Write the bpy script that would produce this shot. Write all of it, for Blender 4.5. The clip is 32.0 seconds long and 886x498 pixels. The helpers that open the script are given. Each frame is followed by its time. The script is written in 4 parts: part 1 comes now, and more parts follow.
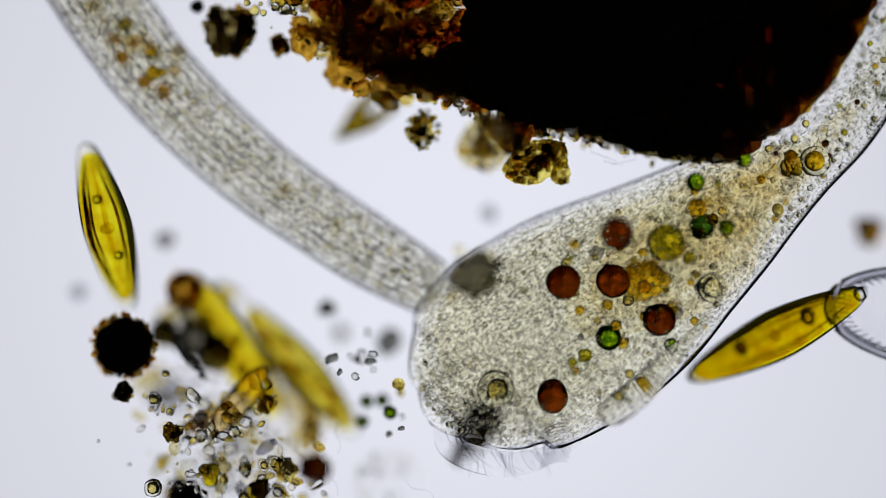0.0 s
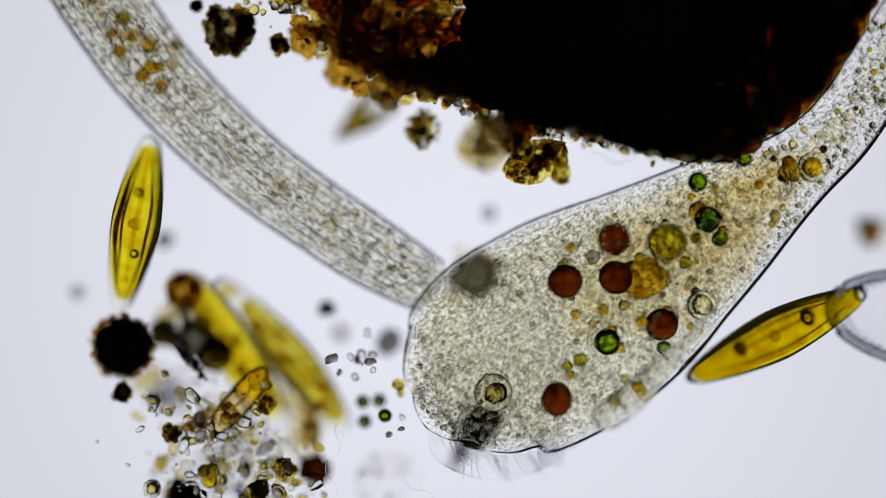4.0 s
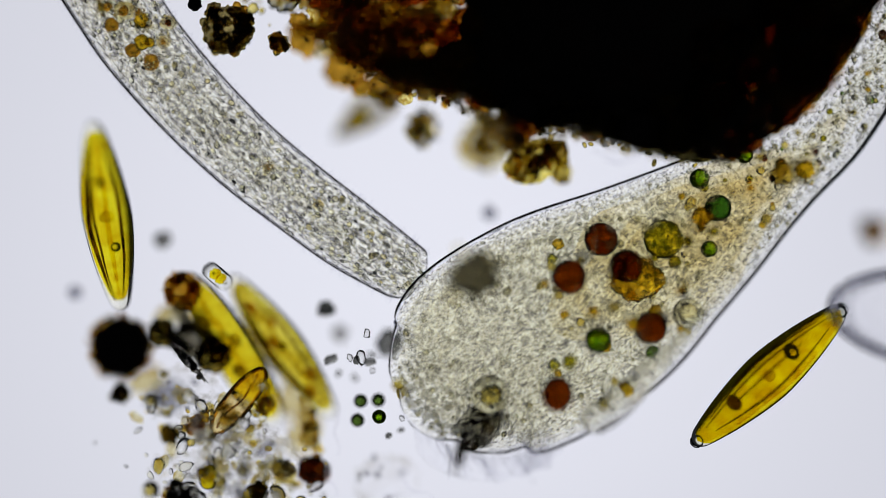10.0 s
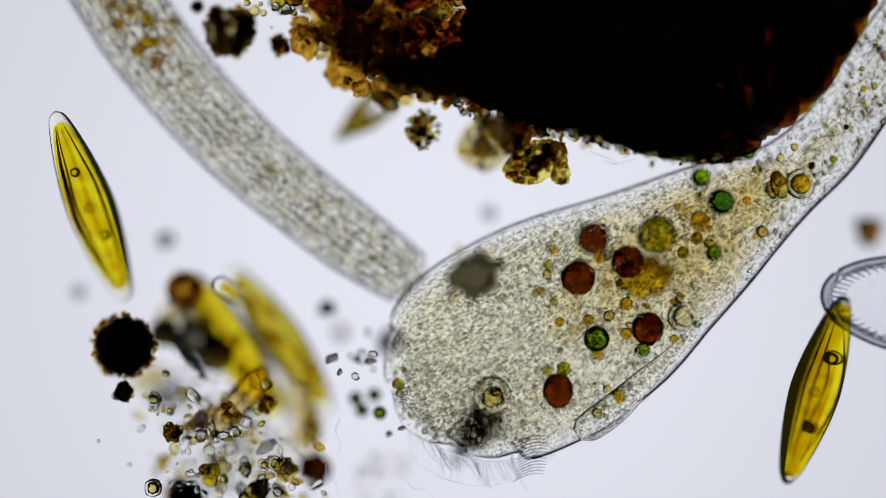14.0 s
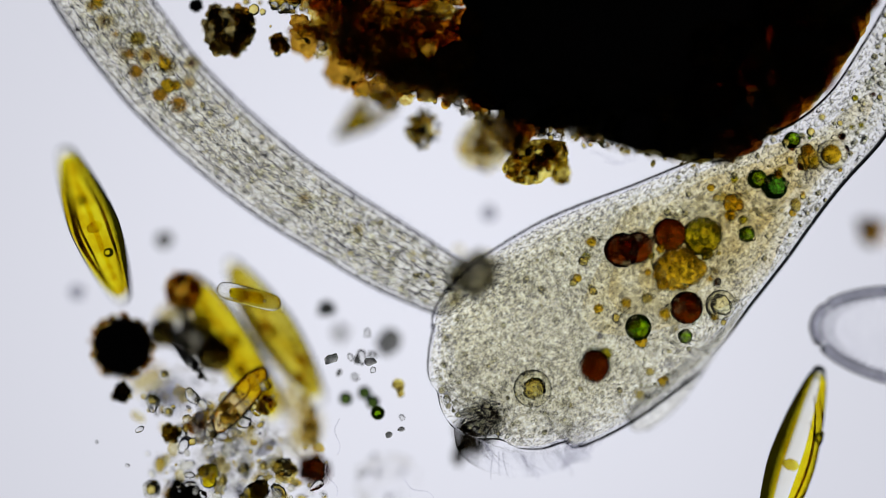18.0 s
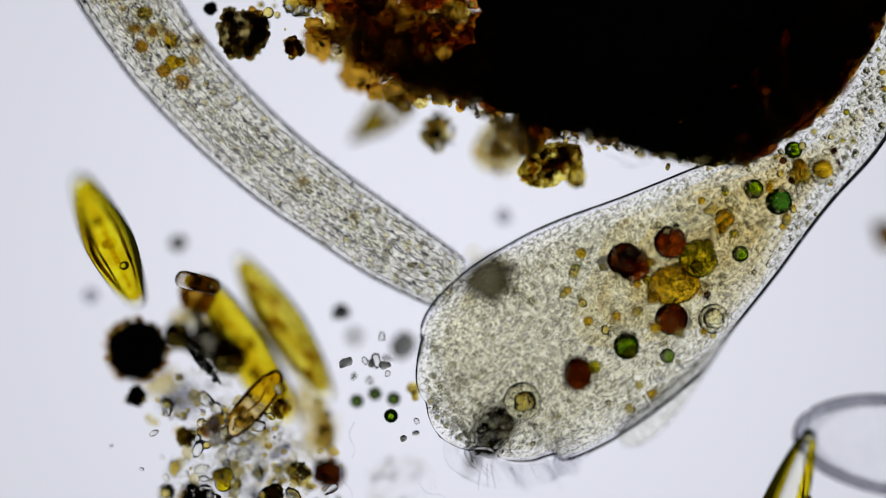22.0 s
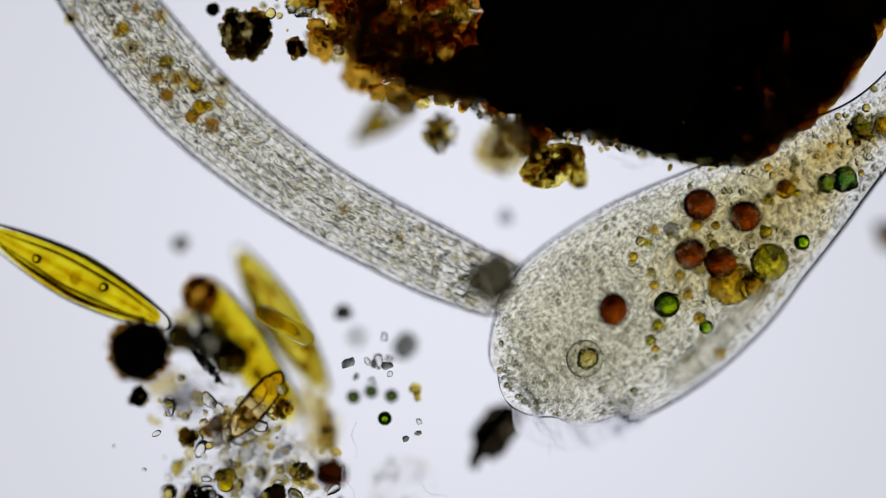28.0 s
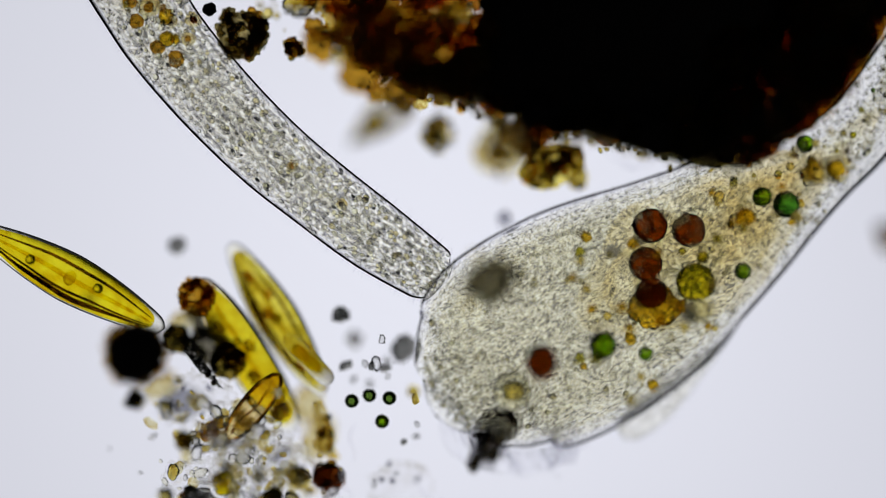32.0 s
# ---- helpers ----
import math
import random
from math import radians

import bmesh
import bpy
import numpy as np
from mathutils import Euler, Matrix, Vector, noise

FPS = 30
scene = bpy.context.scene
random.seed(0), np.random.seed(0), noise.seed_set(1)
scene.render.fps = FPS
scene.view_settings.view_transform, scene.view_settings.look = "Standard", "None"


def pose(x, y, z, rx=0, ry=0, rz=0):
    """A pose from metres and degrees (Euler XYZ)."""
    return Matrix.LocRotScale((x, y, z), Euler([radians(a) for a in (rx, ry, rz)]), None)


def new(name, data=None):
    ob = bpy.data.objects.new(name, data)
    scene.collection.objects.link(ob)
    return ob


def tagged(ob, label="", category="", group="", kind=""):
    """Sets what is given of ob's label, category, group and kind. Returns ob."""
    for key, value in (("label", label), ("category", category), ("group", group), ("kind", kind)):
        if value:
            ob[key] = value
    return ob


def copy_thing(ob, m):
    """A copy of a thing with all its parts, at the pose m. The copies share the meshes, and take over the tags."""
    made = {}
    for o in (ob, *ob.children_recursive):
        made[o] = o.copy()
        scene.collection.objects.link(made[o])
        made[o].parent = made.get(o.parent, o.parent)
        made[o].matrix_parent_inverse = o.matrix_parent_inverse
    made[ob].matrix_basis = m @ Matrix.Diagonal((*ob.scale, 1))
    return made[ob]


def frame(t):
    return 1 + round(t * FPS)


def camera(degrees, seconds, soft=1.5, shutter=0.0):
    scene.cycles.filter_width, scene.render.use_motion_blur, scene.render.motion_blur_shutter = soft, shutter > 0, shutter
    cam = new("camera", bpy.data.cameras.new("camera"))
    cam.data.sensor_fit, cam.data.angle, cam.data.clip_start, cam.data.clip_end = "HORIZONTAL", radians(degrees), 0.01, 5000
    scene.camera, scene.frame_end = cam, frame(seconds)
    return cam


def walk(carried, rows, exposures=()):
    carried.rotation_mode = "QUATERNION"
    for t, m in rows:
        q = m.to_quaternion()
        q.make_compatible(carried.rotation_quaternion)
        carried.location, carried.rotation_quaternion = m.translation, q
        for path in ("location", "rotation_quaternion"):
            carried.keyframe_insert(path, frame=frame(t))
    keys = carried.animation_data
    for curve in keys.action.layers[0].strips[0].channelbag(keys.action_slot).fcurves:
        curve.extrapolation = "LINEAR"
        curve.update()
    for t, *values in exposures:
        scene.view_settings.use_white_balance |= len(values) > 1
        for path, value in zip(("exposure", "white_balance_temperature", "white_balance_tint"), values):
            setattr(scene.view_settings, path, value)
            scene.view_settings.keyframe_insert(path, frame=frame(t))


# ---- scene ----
# Built at a thousand times life size: one metre here is one millimetre on the slide,
# so the field of view, about 0.78 mm of a pond-water mount, is 0.78 m wide.
S = 0.0005          # plan unit (half a micron on the slide) in metres
HIGH = 3.7297       # focal distance of the objective above the plane z = 0

cam = camera(12, 32.0, soft=.85)
cam.data.dof.use_dof = True
cam.data.dof.focus_distance = HIGH
cam.data.dof.aperture_fstop = 0.29

# The stage is shifted and the objective refocused: time, shift across, shift up, focus height.
STAGE = [(0, 0, 0, .019), (1, 0, 0, .017), (2, 0, 0, .003), (3, 0, 0, .003), (3.5, 0, 0, .009), (5.5, 0, 0, -.010),
         (6, 0, 0, -.016), (9, 0, 0, -.017), (11, 0, 0, -.017), (12, 0, 0, -.002), (13, 0, 0, .018), (14.5, 0, 0, .021),
         (16.5, 0, 0, .021), (17, 0, 0, .018), (18, 0, 0, .003), (19, 0, 0, .002), (19.5, 1, 0, .012), (20, 2, 0, .030),
         (20.5, 5, 4, .042), (21, 10, 7, .046), (21.5, 9, 6, .022), (22, 26, 6, -.002), (22.5, 40, 4, -.016),
         (23, 48, 5, -.025), (23.5, 60, 6, -.027), (24, 98, 6, -.027), (24.5, 97, 4, -.028), (25, 97, 4, -.028),
         (25.5, 97, 5, -.028), (26.5, 60, 6, -.016), (27.5, 35, 6, -.001), (28, 30, 7, .001), (29, 29, 6, .001), (29.5, 31, 7, .002),
         (30, 35, 12, .014), (30.5, 38, 15, .040), (31, 33, 13, .002), (31.5, 30, 11, -.018), (32, 27, 10, -.027)]
walk(cam, [(t, pose(-dx * S, dy * S, HIGH + f)) for t, dx, dy, f in STAGE])


def plan(px, py, z=0.0):
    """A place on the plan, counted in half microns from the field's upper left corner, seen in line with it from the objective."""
    k = S * (1 - z / HIGH)
    return Vector(((px - 784) * k, (441 - py) * k, z))


def stage(t):
    """How far the stage is shifted at t seconds, in plan units."""
    for a, b in zip(STAGE, STAGE[1:]):
        if a[0] <= t <= b[0]:
            k = (t - a[0]) / (b[0] - a[0])
            return a[1] + k * (b[1] - a[1]), a[2] + k * (b[2] - a[2])
    return 0, 0


# ---- light: the microscope's lamp field under the slide, and a dim room ----
world = bpy.data.worlds.new("dim_room")
scene.world = world
world.use_nodes = True
world.node_tree.nodes["Background"].inputs[0].default_value = (.8, .85, 1, 1)
world.node_tree.nodes["Background"].inputs[1].default_value = 0.022
LAMP = (0.73, 0.74, 0.825, 1)
LAMP_STRENGTH = 1.0
scene.cycles.transparent_max_bounces = 24


# ---- materials ----
def material(name):
    m = bpy.data.materials.new(name)
    m.use_nodes = True
    m.node_tree.nodes.clear()
    return m, m.node_tree.nodes, m.node_tree.links


def grained(nodes, links, dark, light, scale, detail=3.0, low=.35, high=.65, stretch=None, coarse=None, fine=.5):
    """A colour that varies between dark and light: a fine grain, and coarser clouds over it."""
    co = nodes.new("ShaderNodeTexCoord")
    src = co.outputs["Object"]
    if stretch:
        mp = nodes.new("ShaderNodeMapping")
        mp.inputs["Scale"].default_value = stretch
        links.new(src, mp.inputs[0])
        src = mp.outputs[0]
    n = nodes.new("ShaderNodeTexNoise")
    n.inputs["Scale"].default_value, n.inputs["Detail"].default_value = scale, detail
    links.new(src, n.inputs["Vector"])
    n2 = nodes.new("ShaderNodeTexNoise")
    n2.inputs["Scale"].default_value, n2.inputs["Detail"].default_value = coarse or scale * .12, 2
    links.new(src, n2.inputs["Vector"])
    mixv = nodes.new("ShaderNodeMath")
    mixv.operation = "MULTIPLY_ADD"
    links.new(n2.outputs["Fac"], mixv.inputs[0])
    mixv.inputs[1].default_value = 1 - fine
    half = nodes.new("ShaderNodeMath")
    half.operation = "MULTIPLY"
    links.new(n.outputs["Fac"], half.inputs[0])
    half.inputs[1].default_value = fine
    links.new(half.outputs[0], mixv.inputs[2])
    r = nodes.new("ShaderNodeValToRGB")
    r.color_ramp.elements[0].position, r.color_ramp.elements[1].position = low, high
    r.color_ramp.elements[0].color, r.color_ramp.elements[1].color = (*dark, 1), (*light, 1)
    links.new(mixv.outputs[0], r.inputs[0])
    return r.outputs[0], n.outputs["Fac"]


def clear(name, dark, light, ior, scale=200, bump=0.0, low=.35, high=.65, rough=0.0, stretch=None, coarse=None, solid=.0, fine=.5):
    """A see-through refracting substance: cell plasm, silica, water drops."""
    m, nodes, links = material(name)
    out = nodes.new("ShaderNodeOutputMaterial")
    b = nodes.new("ShaderNodeBsdfRefraction")
    b.inputs["IOR"].default_value, b.inputs["Roughness"].default_value = ior, rough
    col, fac = grained(nodes, links, dark, light, scale, low=low, high=high, stretch=stretch, coarse=coarse, fine=fine)
    links.new(col, b.inputs["Color"])
    if bump:
        bp = nodes.new("ShaderNodeBump")
        bp.inputs["Strength"].default_value, bp.inputs["Distance"].default_value = 1, bump
        links.new(fac, bp.inputs["Height"])
        links.new(bp.outputs[0], b.inputs["Normal"])
    shader = b.outputs[0]
    if solid:
        d = nodes.new("ShaderNodeBsdfTranslucent")
        d.inputs["Color"].default_value = (.8, .8, .76, 1)
        mix = nodes.new("ShaderNodeMixShader")
        mix.inputs[0].default_value = solid
        links.new(shader, mix.inputs[1])
        links.new(d.outputs[0], mix.inputs[2])
        shader = mix.outputs[0]
    links.new(shader, out.inputs[0])
    return m


def stain(name, dark, light, scale=120, low=.35, high=.65, solid=.06, coarse=None, fine=.5):
    """A coloured see-through substance that filters the light without bending it."""
    m, nodes, links = material(name)
    out = nodes.new("ShaderNodeOutputMaterial")
    b = nodes.new("ShaderNodeBsdfTransparent")
    col, fac = grained(nodes, links, dark, light, scale, low=low, high=high, coarse=coarse, fine=fine)
    links.new(col, b.inputs["Color"])
    d = nodes.new("ShaderNodeBsdfPrincipled")
    links.new(col, d.inputs["Base Color"])
    d.inputs["Roughness"].default_value = .6
    mix = nodes.new("ShaderNodeMixShader")
    mix.inputs[0].default_value = solid
    links.new(b.outputs[0], mix.inputs[1])
    links.new(d.outputs[0], mix.inputs[2])
    links.new(mix.outputs[0], out.inputs[0])
    return m


def packed(name, gap, warm, light, size, heading, longer):
    """Plasm of closely packed tiny grains, drawn out along the cell: pale grains, some warm, with darker gaps."""
    m, nodes, links = material(name)
    out = nodes.new("ShaderNodeOutputMaterial")
    co = nodes.new("ShaderNodeTexCoord")
    wob = nodes.new("ShaderNodeTexNoise")
    wob.inputs["Scale"].default_value, wob.inputs["Detail"].default_value = .45 / size, 1
    links.new(co.outputs["Object"], wob.inputs["Vector"])
    add = nodes.new("ShaderNodeVectorMath")
    add.operation = "MULTIPLY_ADD"
    links.new(wob.outputs["Color"], add.inputs[0])
    add.inputs[1].default_value = (size * 1.6,) * 3
    links.new(co.outputs["Object"], add.inputs[2])
    mp = nodes.new("ShaderNodeMapping")
    mp.vector_type = "TEXTURE"
    mp.inputs["Rotation"].default_value = (0, 0, radians(heading))
    mp.inputs["Scale"].default_value = (longer, 1, 6)
    links.new(add.outputs[0], mp.inputs[0])
    cell = nodes.new("ShaderNodeTexVoronoi")
    cell.feature = "F1"
    cell.inputs["Scale"].default_value = 1 / size
    links.new(mp.outputs[0], cell.inputs["Vector"])
    big = nodes.new("ShaderNodeTexNoise")
    big.inputs["Scale"].default_value, big.inputs["Detail"].default_value = 26, 2
    links.new(co.outputs["Object"], big.inputs["Vector"])
    mixv = nodes.new("ShaderNodeMath")
    mixv.operation = "MULTIPLY_ADD"
    links.new(big.outputs["Fac"], mixv.inputs[0])
    mixv.inputs[1].default_value = .20
    links.new(cell.outputs["Distance"], mixv.inputs[2])
    r = nodes.new("ShaderNodeValToRGB")
    e = r.color_ramp.elements
    e[0].position, e[1].position = .60, .92
    e[0].color, e[1].color = (*light, 1), (*gap, 1)
    mid = e.new(.73)
    mid.color = (*warm, 1)
    links.new(mixv.outputs[0], r.inputs[0])
    b = nodes.new("ShaderNodeBsdfTransparent")
    links.new(r.outputs[0], b.inputs["Color"])
    links.new(b.outputs[0], out.inputs[0])
    return m


def opaque(name, dark, light, scale=60):
    m, nodes, links = material(name)
    out = nodes.new("ShaderNodeOutputMaterial")
    d = nodes.new("ShaderNodeBsdfPrincipled")
    col, fac = grained(nodes, links, dark, light, scale)
    links.new(col, d.inputs["Base Color"])
    d.inputs["Roughness"].default_value = .9
    bp = nodes.new("ShaderNodeBump")
    bp.inputs["Distance"].default_value = .004
    links.new(fac, bp.inputs["Height"])
    links.new(bp.outputs[0], d.inputs["Normal"])
    links.new(d.outputs[0], out.inputs[0])
    return m


def lamp_field(name, colour, middle, rim, reach):
    """A glowing disc, a little brighter in the middle than at its rim."""
    m, nodes, links = material(name)
    out = nodes.new("ShaderNodeOutputMaterial")
    co = nodes.new("ShaderNodeTexCoord")
    ln = nodes.new("ShaderNodeVectorMath")
    ln.operation = "LENGTH"
    links.new(co.outputs["Object"], ln.inputs[0])
    mr = nodes.new("ShaderNodeMapRange")
    mr.interpolation_type = "SMOOTHSTEP"
    for k, v in (("From Min", 0), ("From Max", reach), ("To Min", middle), ("To Max", rim)):
        mr.inputs[k].default_value = v
    links.new(ln.outputs["Value"], mr.inputs["Value"])
    e = nodes.new("ShaderNodeEmission")
    e.inputs[0].default_value = colour
    links.new(mr.outputs[0], e.inputs[1])
    links.new(e.outputs[0], out.inputs[0])
    return m


def pane(name, colour):
    m, nodes, links = material(name)
    out = nodes.new("ShaderNodeOutputMaterial")
    b = nodes.new("ShaderNodeBsdfTransparent")
    b.inputs[0].default_value = (*colour, 1)
    links.new(b.outputs[0], out.inputs[0])
    return m


LIGHT = lamp_field("lamp_field", LAMP, LAMP_STRENGTH * 1.13, LAMP_STRENGTH * .90, 1.05)
GLASS = pane("slide_glass", (.985, .985, .985))
PLASM = clear("grey_plasm", (.96, .96, .95), (1, 1, 1), 1.28, 420, bump=0, low=.38, high=.47, coarse=24, fine=.8)
INNER = packed("grainy_plasm_layer", (.73, .73, .735), (.985, .972, .90), (1, 1, .985), .0016, 35, 1.5)
UPPER = packed("coarse_upper_plasm", (.745, .745, .75), (.985, .972, .90), (1, 1, .985), .0021, 35, 2.0)
TUBE_INNER = packed("tube_plasm_layer", (.785, .785, .79), (.988, .975, .915), (1, 1, .985), .0017, -43, 2.2)
TUBE_PLASM = clear("tube_plasm", (.97, .97, .965), (1, 1, 1), 1.30, 400, bump=0, low=.38, high=.47, coarse=40, fine=.8)
CLOUD = stain("amber_plasm_cloud", (.965, .915, .76), (1, .995, .97), 44, low=.36, high=.60, solid=.0, coarse=16, fine=.5)
MEMBRANE = clear("thin_membrane", (.95, .95, .96), (1, 1, 1), 1.03, 200, bump=.0004)
LIP_PLASM = clear("lip_plasm", (.70, .69, .65), (1, 1, .99), 1.14, 300, bump=.0010, low=.38, high=.46, coarse=24, fine=.8)
KINETY = stain("pellicle_grain", (.68, .68, .71), (.88, .88, .90), 90, solid=.02)
HAIR = clear("cilia_hair", (.90, .90, .92), (.98, .98, .99), 1.025, 50)
GRANULE = clear("plasm_granule", (.88, .88, .82), (1, 1, .98), 1.15, 40, low=.4, high=.55)
REFRACTILE = clear("refractile_granule", (.90, .86, .66), (1, 1, .93), 1.12, 60, low=.4, high=.56)
SILICA = clear("silica_shell", (.94, .93, .84), (1, 1, .97), 1.30, 60, bump=.0006)
DARK_SILICA = clear("thick_silica", (.62, .62, .66), (.82, .82, .86), 1.34, 60)
CLEAR_SILICA = clear("clear_silica", (.90, .90, .87), (1, 1, .99), 1.11, 60)
BROWN_SILICA = clear("brown_silica", (.80, .66, .34), (1, .95, .74), 1.22, 90, bump=.0006)
DROP = clear("oil_drop", (.9, .9, .7), (.97, .97, .9), 1.30, 30)
GOLD_DROP = clear("golden_drop", (.72, .60, .18), (1, .96, .66), 1.15, 90, bump=.0005, low=.4, high=.58)
BUBBLE = clear("clear_bubble", (.86, .86, .85), (1, 1, .99), 1.18, 40)
VACUOLE = clear("vacuole_sap", (.94, .93, .84), (1, 1, .97), 1.09, 90)
YELLOW = stain("yellow_chloroplast", (.82, .64, .02), (1, .93, .12), 70, low=.36, high=.56, coarse=14)
BRIGHT_YELLOW = stain("bright_yellow_chloroplast", (.84, .66, .02), (1, .95, .16), 70, low=.36, high=.56, coarse=14)
THIN_SILICA = clear("thin_silica_shell", (.96, .95, .88), (1, 1, .97), 1.15, 60, bump=.0004)
PALE_YELLOW = stain("pale_yellow_chloroplast", (.66, .54, .05), (1, .955, .36), 70, low=.38, high=.58, coarse=16)
STREAK = stain("dark_streak", (.12, .07, .012), (.50, .34, .05), 120, low=.4, high=.6)
OLIVE = stain("olive_chloroplast", (.82, .66, .03), (1, .95, .22), 90, low=.38, high=.6, coarse=18)
RED = clear("dark_red_food", (.11, .042, .018), (.62, .27, .07), 1.13, 110, bump=.001, low=.38, high=.60, coarse=30)
GREEN = clear("green_food", (.10, .28, .02), (.66, .82, .10), 1.26, 150, bump=.0005, low=.42, high=.56, coarse=50)
TEAL = clear("blue_green_food", (.08, .30, .10), (.40, .68, .24), 1.26, 110, bump=.0004, coarse=30)
OLIVE_FOOD = clear("olive_food", (.24, .25, .02), (.92, .86, .18), 1.10, 170, bump=.0008, low=.40, high=.58, fine=.7)
DARK_GREEN = clear("dark_green_cell", (.16, .26, .08), (.44, .54, .22), 1.16, 110, bump=.0004)
AMBER_FOOD = clear("amber_food", (.42, .30, .03), (1, .84, .20), 1.06, 140, bump=.0012, low=.40, high=.58)
BROWN = stain("brown_detritus", (.42, .27, .05), (.92, .71, .24), 150, low=.38, high=.62, coarse=36, fine=.5)
AMBER = stain("amber_detritus", (.68, .50, .11), (1, .96, .62), 220, low=.41, high=.56, coarse=40, fine=.62)
FILM = stain("pale_slime", (.92, .915, .90), (1, 1, 1), 60, low=.38, high=.55, solid=.0)
RUST = stain("rust_detritus", (.46, .24, .05), (.84, .54, .15), 120, low=.36, high=.62, coarse=26, fine=.6)
GOLD = stain("golden_detritus", (.34, .25, .04), (1, .94, .48), 160, low=.42, high=.58)
GREY = stain("grey_detritus", (.16, .16, .15), (.68, .68, .65), 150, low=.42, high=.58, coarse=40)
DARK_GREY = stain("dark_grey_detritus", (.09, .078, .055), (.32, .29, .21), 150, low=.38, high=.64, coarse=40)
OLIVE_GREY = stain("olive_grey_detritus", (.30, .29, .24), (.54, .52, .44), 130, low=.40, high=.60, coarse=36)
PALE_GREY = stain("pale_grey_detritus", (.50, .50, .53), (.80, .80, .83), 60)
DARK = stain("dark_olive_detritus", (.03, .03, .012), (.72, .62, .24), 130, low=.42, high=.64, coarse=34)
MAROON = stain("brown_black_detritus", (.08, .035, .015), (.52, .27, .09), 90, low=.4, high=.62, coarse=20)
FLOC = stain("pale_golden_floc", (.80, .70, .40), (1, .99, .86), 160, low=.38, high=.58, coarse=36, fine=.5)
CLOT = stain("olive_clot", (.26, .23, .12), (.72, .65, .42), 130, low=.38, high=.62, coarse=36)
BLACK = opaque("black_detritus", (.004, .003, .002), (.016, .009, .004))


# ---- building helpers ----
def mesh_of(bm, name, mat, smooth=True):
    me = bpy.data.meshes.new(name)
    bm.to_mesh(me)
    bm.free()
    if mat:
        me.materials.append(mat)
    if smooth:
        me.polygons.foreach_set("use_smooth", [True] * len(me.polygons))
    return me


def part(name, bm, mat, parent, label="", at=None):
    ob = new(name, mesh_of(bm, name, mat))
    ob.parent = parent
    if at is not None:
        ob.matrix_basis = at
    return tagged(ob, label)


def thing(name, label, category, at=None, group="", kind=""):
    ob = new(name)
    ob.empty_display_size = .02
    if at is not None:
        ob.matrix_basis = at
    return tagged(ob, label, category, group, kind)


def lump(r, rough=.25, freq=1.6, seed=0, flat=1.0, cuts=3, stretch=1.0, spiky=0.0):
    """An irregular rounded body of mean radius r."""
    bm = bmesh.new()
    bmesh.ops.create_icosphere(bm, subdivisions=cuts, radius=1)
    off = Vector((seed * 7.13, seed * 3.7, seed * 1.9))
    for v in bm.verts:
        d = v.co.normalized()
        k = 1 + rough * (.8 * noise.noise(d * freq * .8 + off) + .6 * noise.noise(d * freq * 1.9 + off) + .55 * noise.noise(d * freq * 4.3 + off) + .4 * noise.noise(d * freq * 9 + off))
        if spiky:
            k += spiky * max(0, noise.noise(d * 11 + off)) ** 1.5
        v.co = d * r * k
        v.co.x *= stretch
        v.co.z *= flat
    return bm


def spline(rows, k):
    """Smooth interpolation through rows of numbers at k in 0 to 1."""
    n = len(rows) - 1
    i = min(int(k * n), n - 1)
    u = k * n - i
    p = [rows[max(0, min(n, j))] for j in (i - 1, i, i + 1, i + 2)]
    return [.5 * (2 * b + (c - a) * u + (2 * a - 5 * b + 4 * c - d) * u * u + (3 * b - a - 3 * c + d) * u ** 3) for a, b, c, d in zip(*p)]


def evenly(rows, n=160):
    """The rows again, n of them, at even steps along the line."""
    fine = [spline(rows, i / 2000) for i in range(2001)]
    run = [0.0]
    for a, b in zip(fine, fine[1:]):
        run.append(run[-1] + math.hypot(b[0] - a[0], b[1] - a[1], b[3] - a[3]))
    out, j = [], 0
    for i in range(n):
        while j < 2000 and run[j] < run[-1] * i / (n - 1):
            j += 1
        out.append(fine[j])
    return out


def loft(rows, n, m, flat=1.0, cap=.110, wobble=0.0, seed=0):
    """A closed body round a line in the plan: rows of (x, y, z, half width) in metres. cap: half thickness at most."""
    bm = bmesh.new()
    pts = [spline(rows, i / (n - 1)) for i in range(n)]
    rings = []
    for i, (x, y, z, w) in enumerate(pts):
        a, b = pts[max(0, i - 1)], pts[min(n - 1, i + 1)]
        d = Vector((b[0] - a[0], b[1] - a[1], 0)).normalized()
        side = Vector((-d.y, d.x, 0))
        w = max(w, .0003)
        h = min(w * flat, cap)
        ring = []
        for j in range(m):
            q = 2 * math.pi * j / m
            c = Vector((x, y, z)) + side * (w * math.cos(q)) + Vector((0, 0, h * math.sin(q)))
            if wobble:
                c += (c - Vector((x, y, z))) * wobble * noise.noise(c * 14 + Vector((seed, 0, 0)))
            ring.append(bm.verts.new(c))
        rings.append(ring)
    for a, b in zip(rings, rings[1:]):
        for j in range(m):
            bm.faces.new((a[j], a[(j + 1) % m], b[(j + 1) % m], b[j]))
    bm.faces.new(rings[0][::-1])
    bm.faces.new(rings[-1])
    bmesh.ops.recalc_face_normals(bm, faces=bm.faces[:])
    return bm


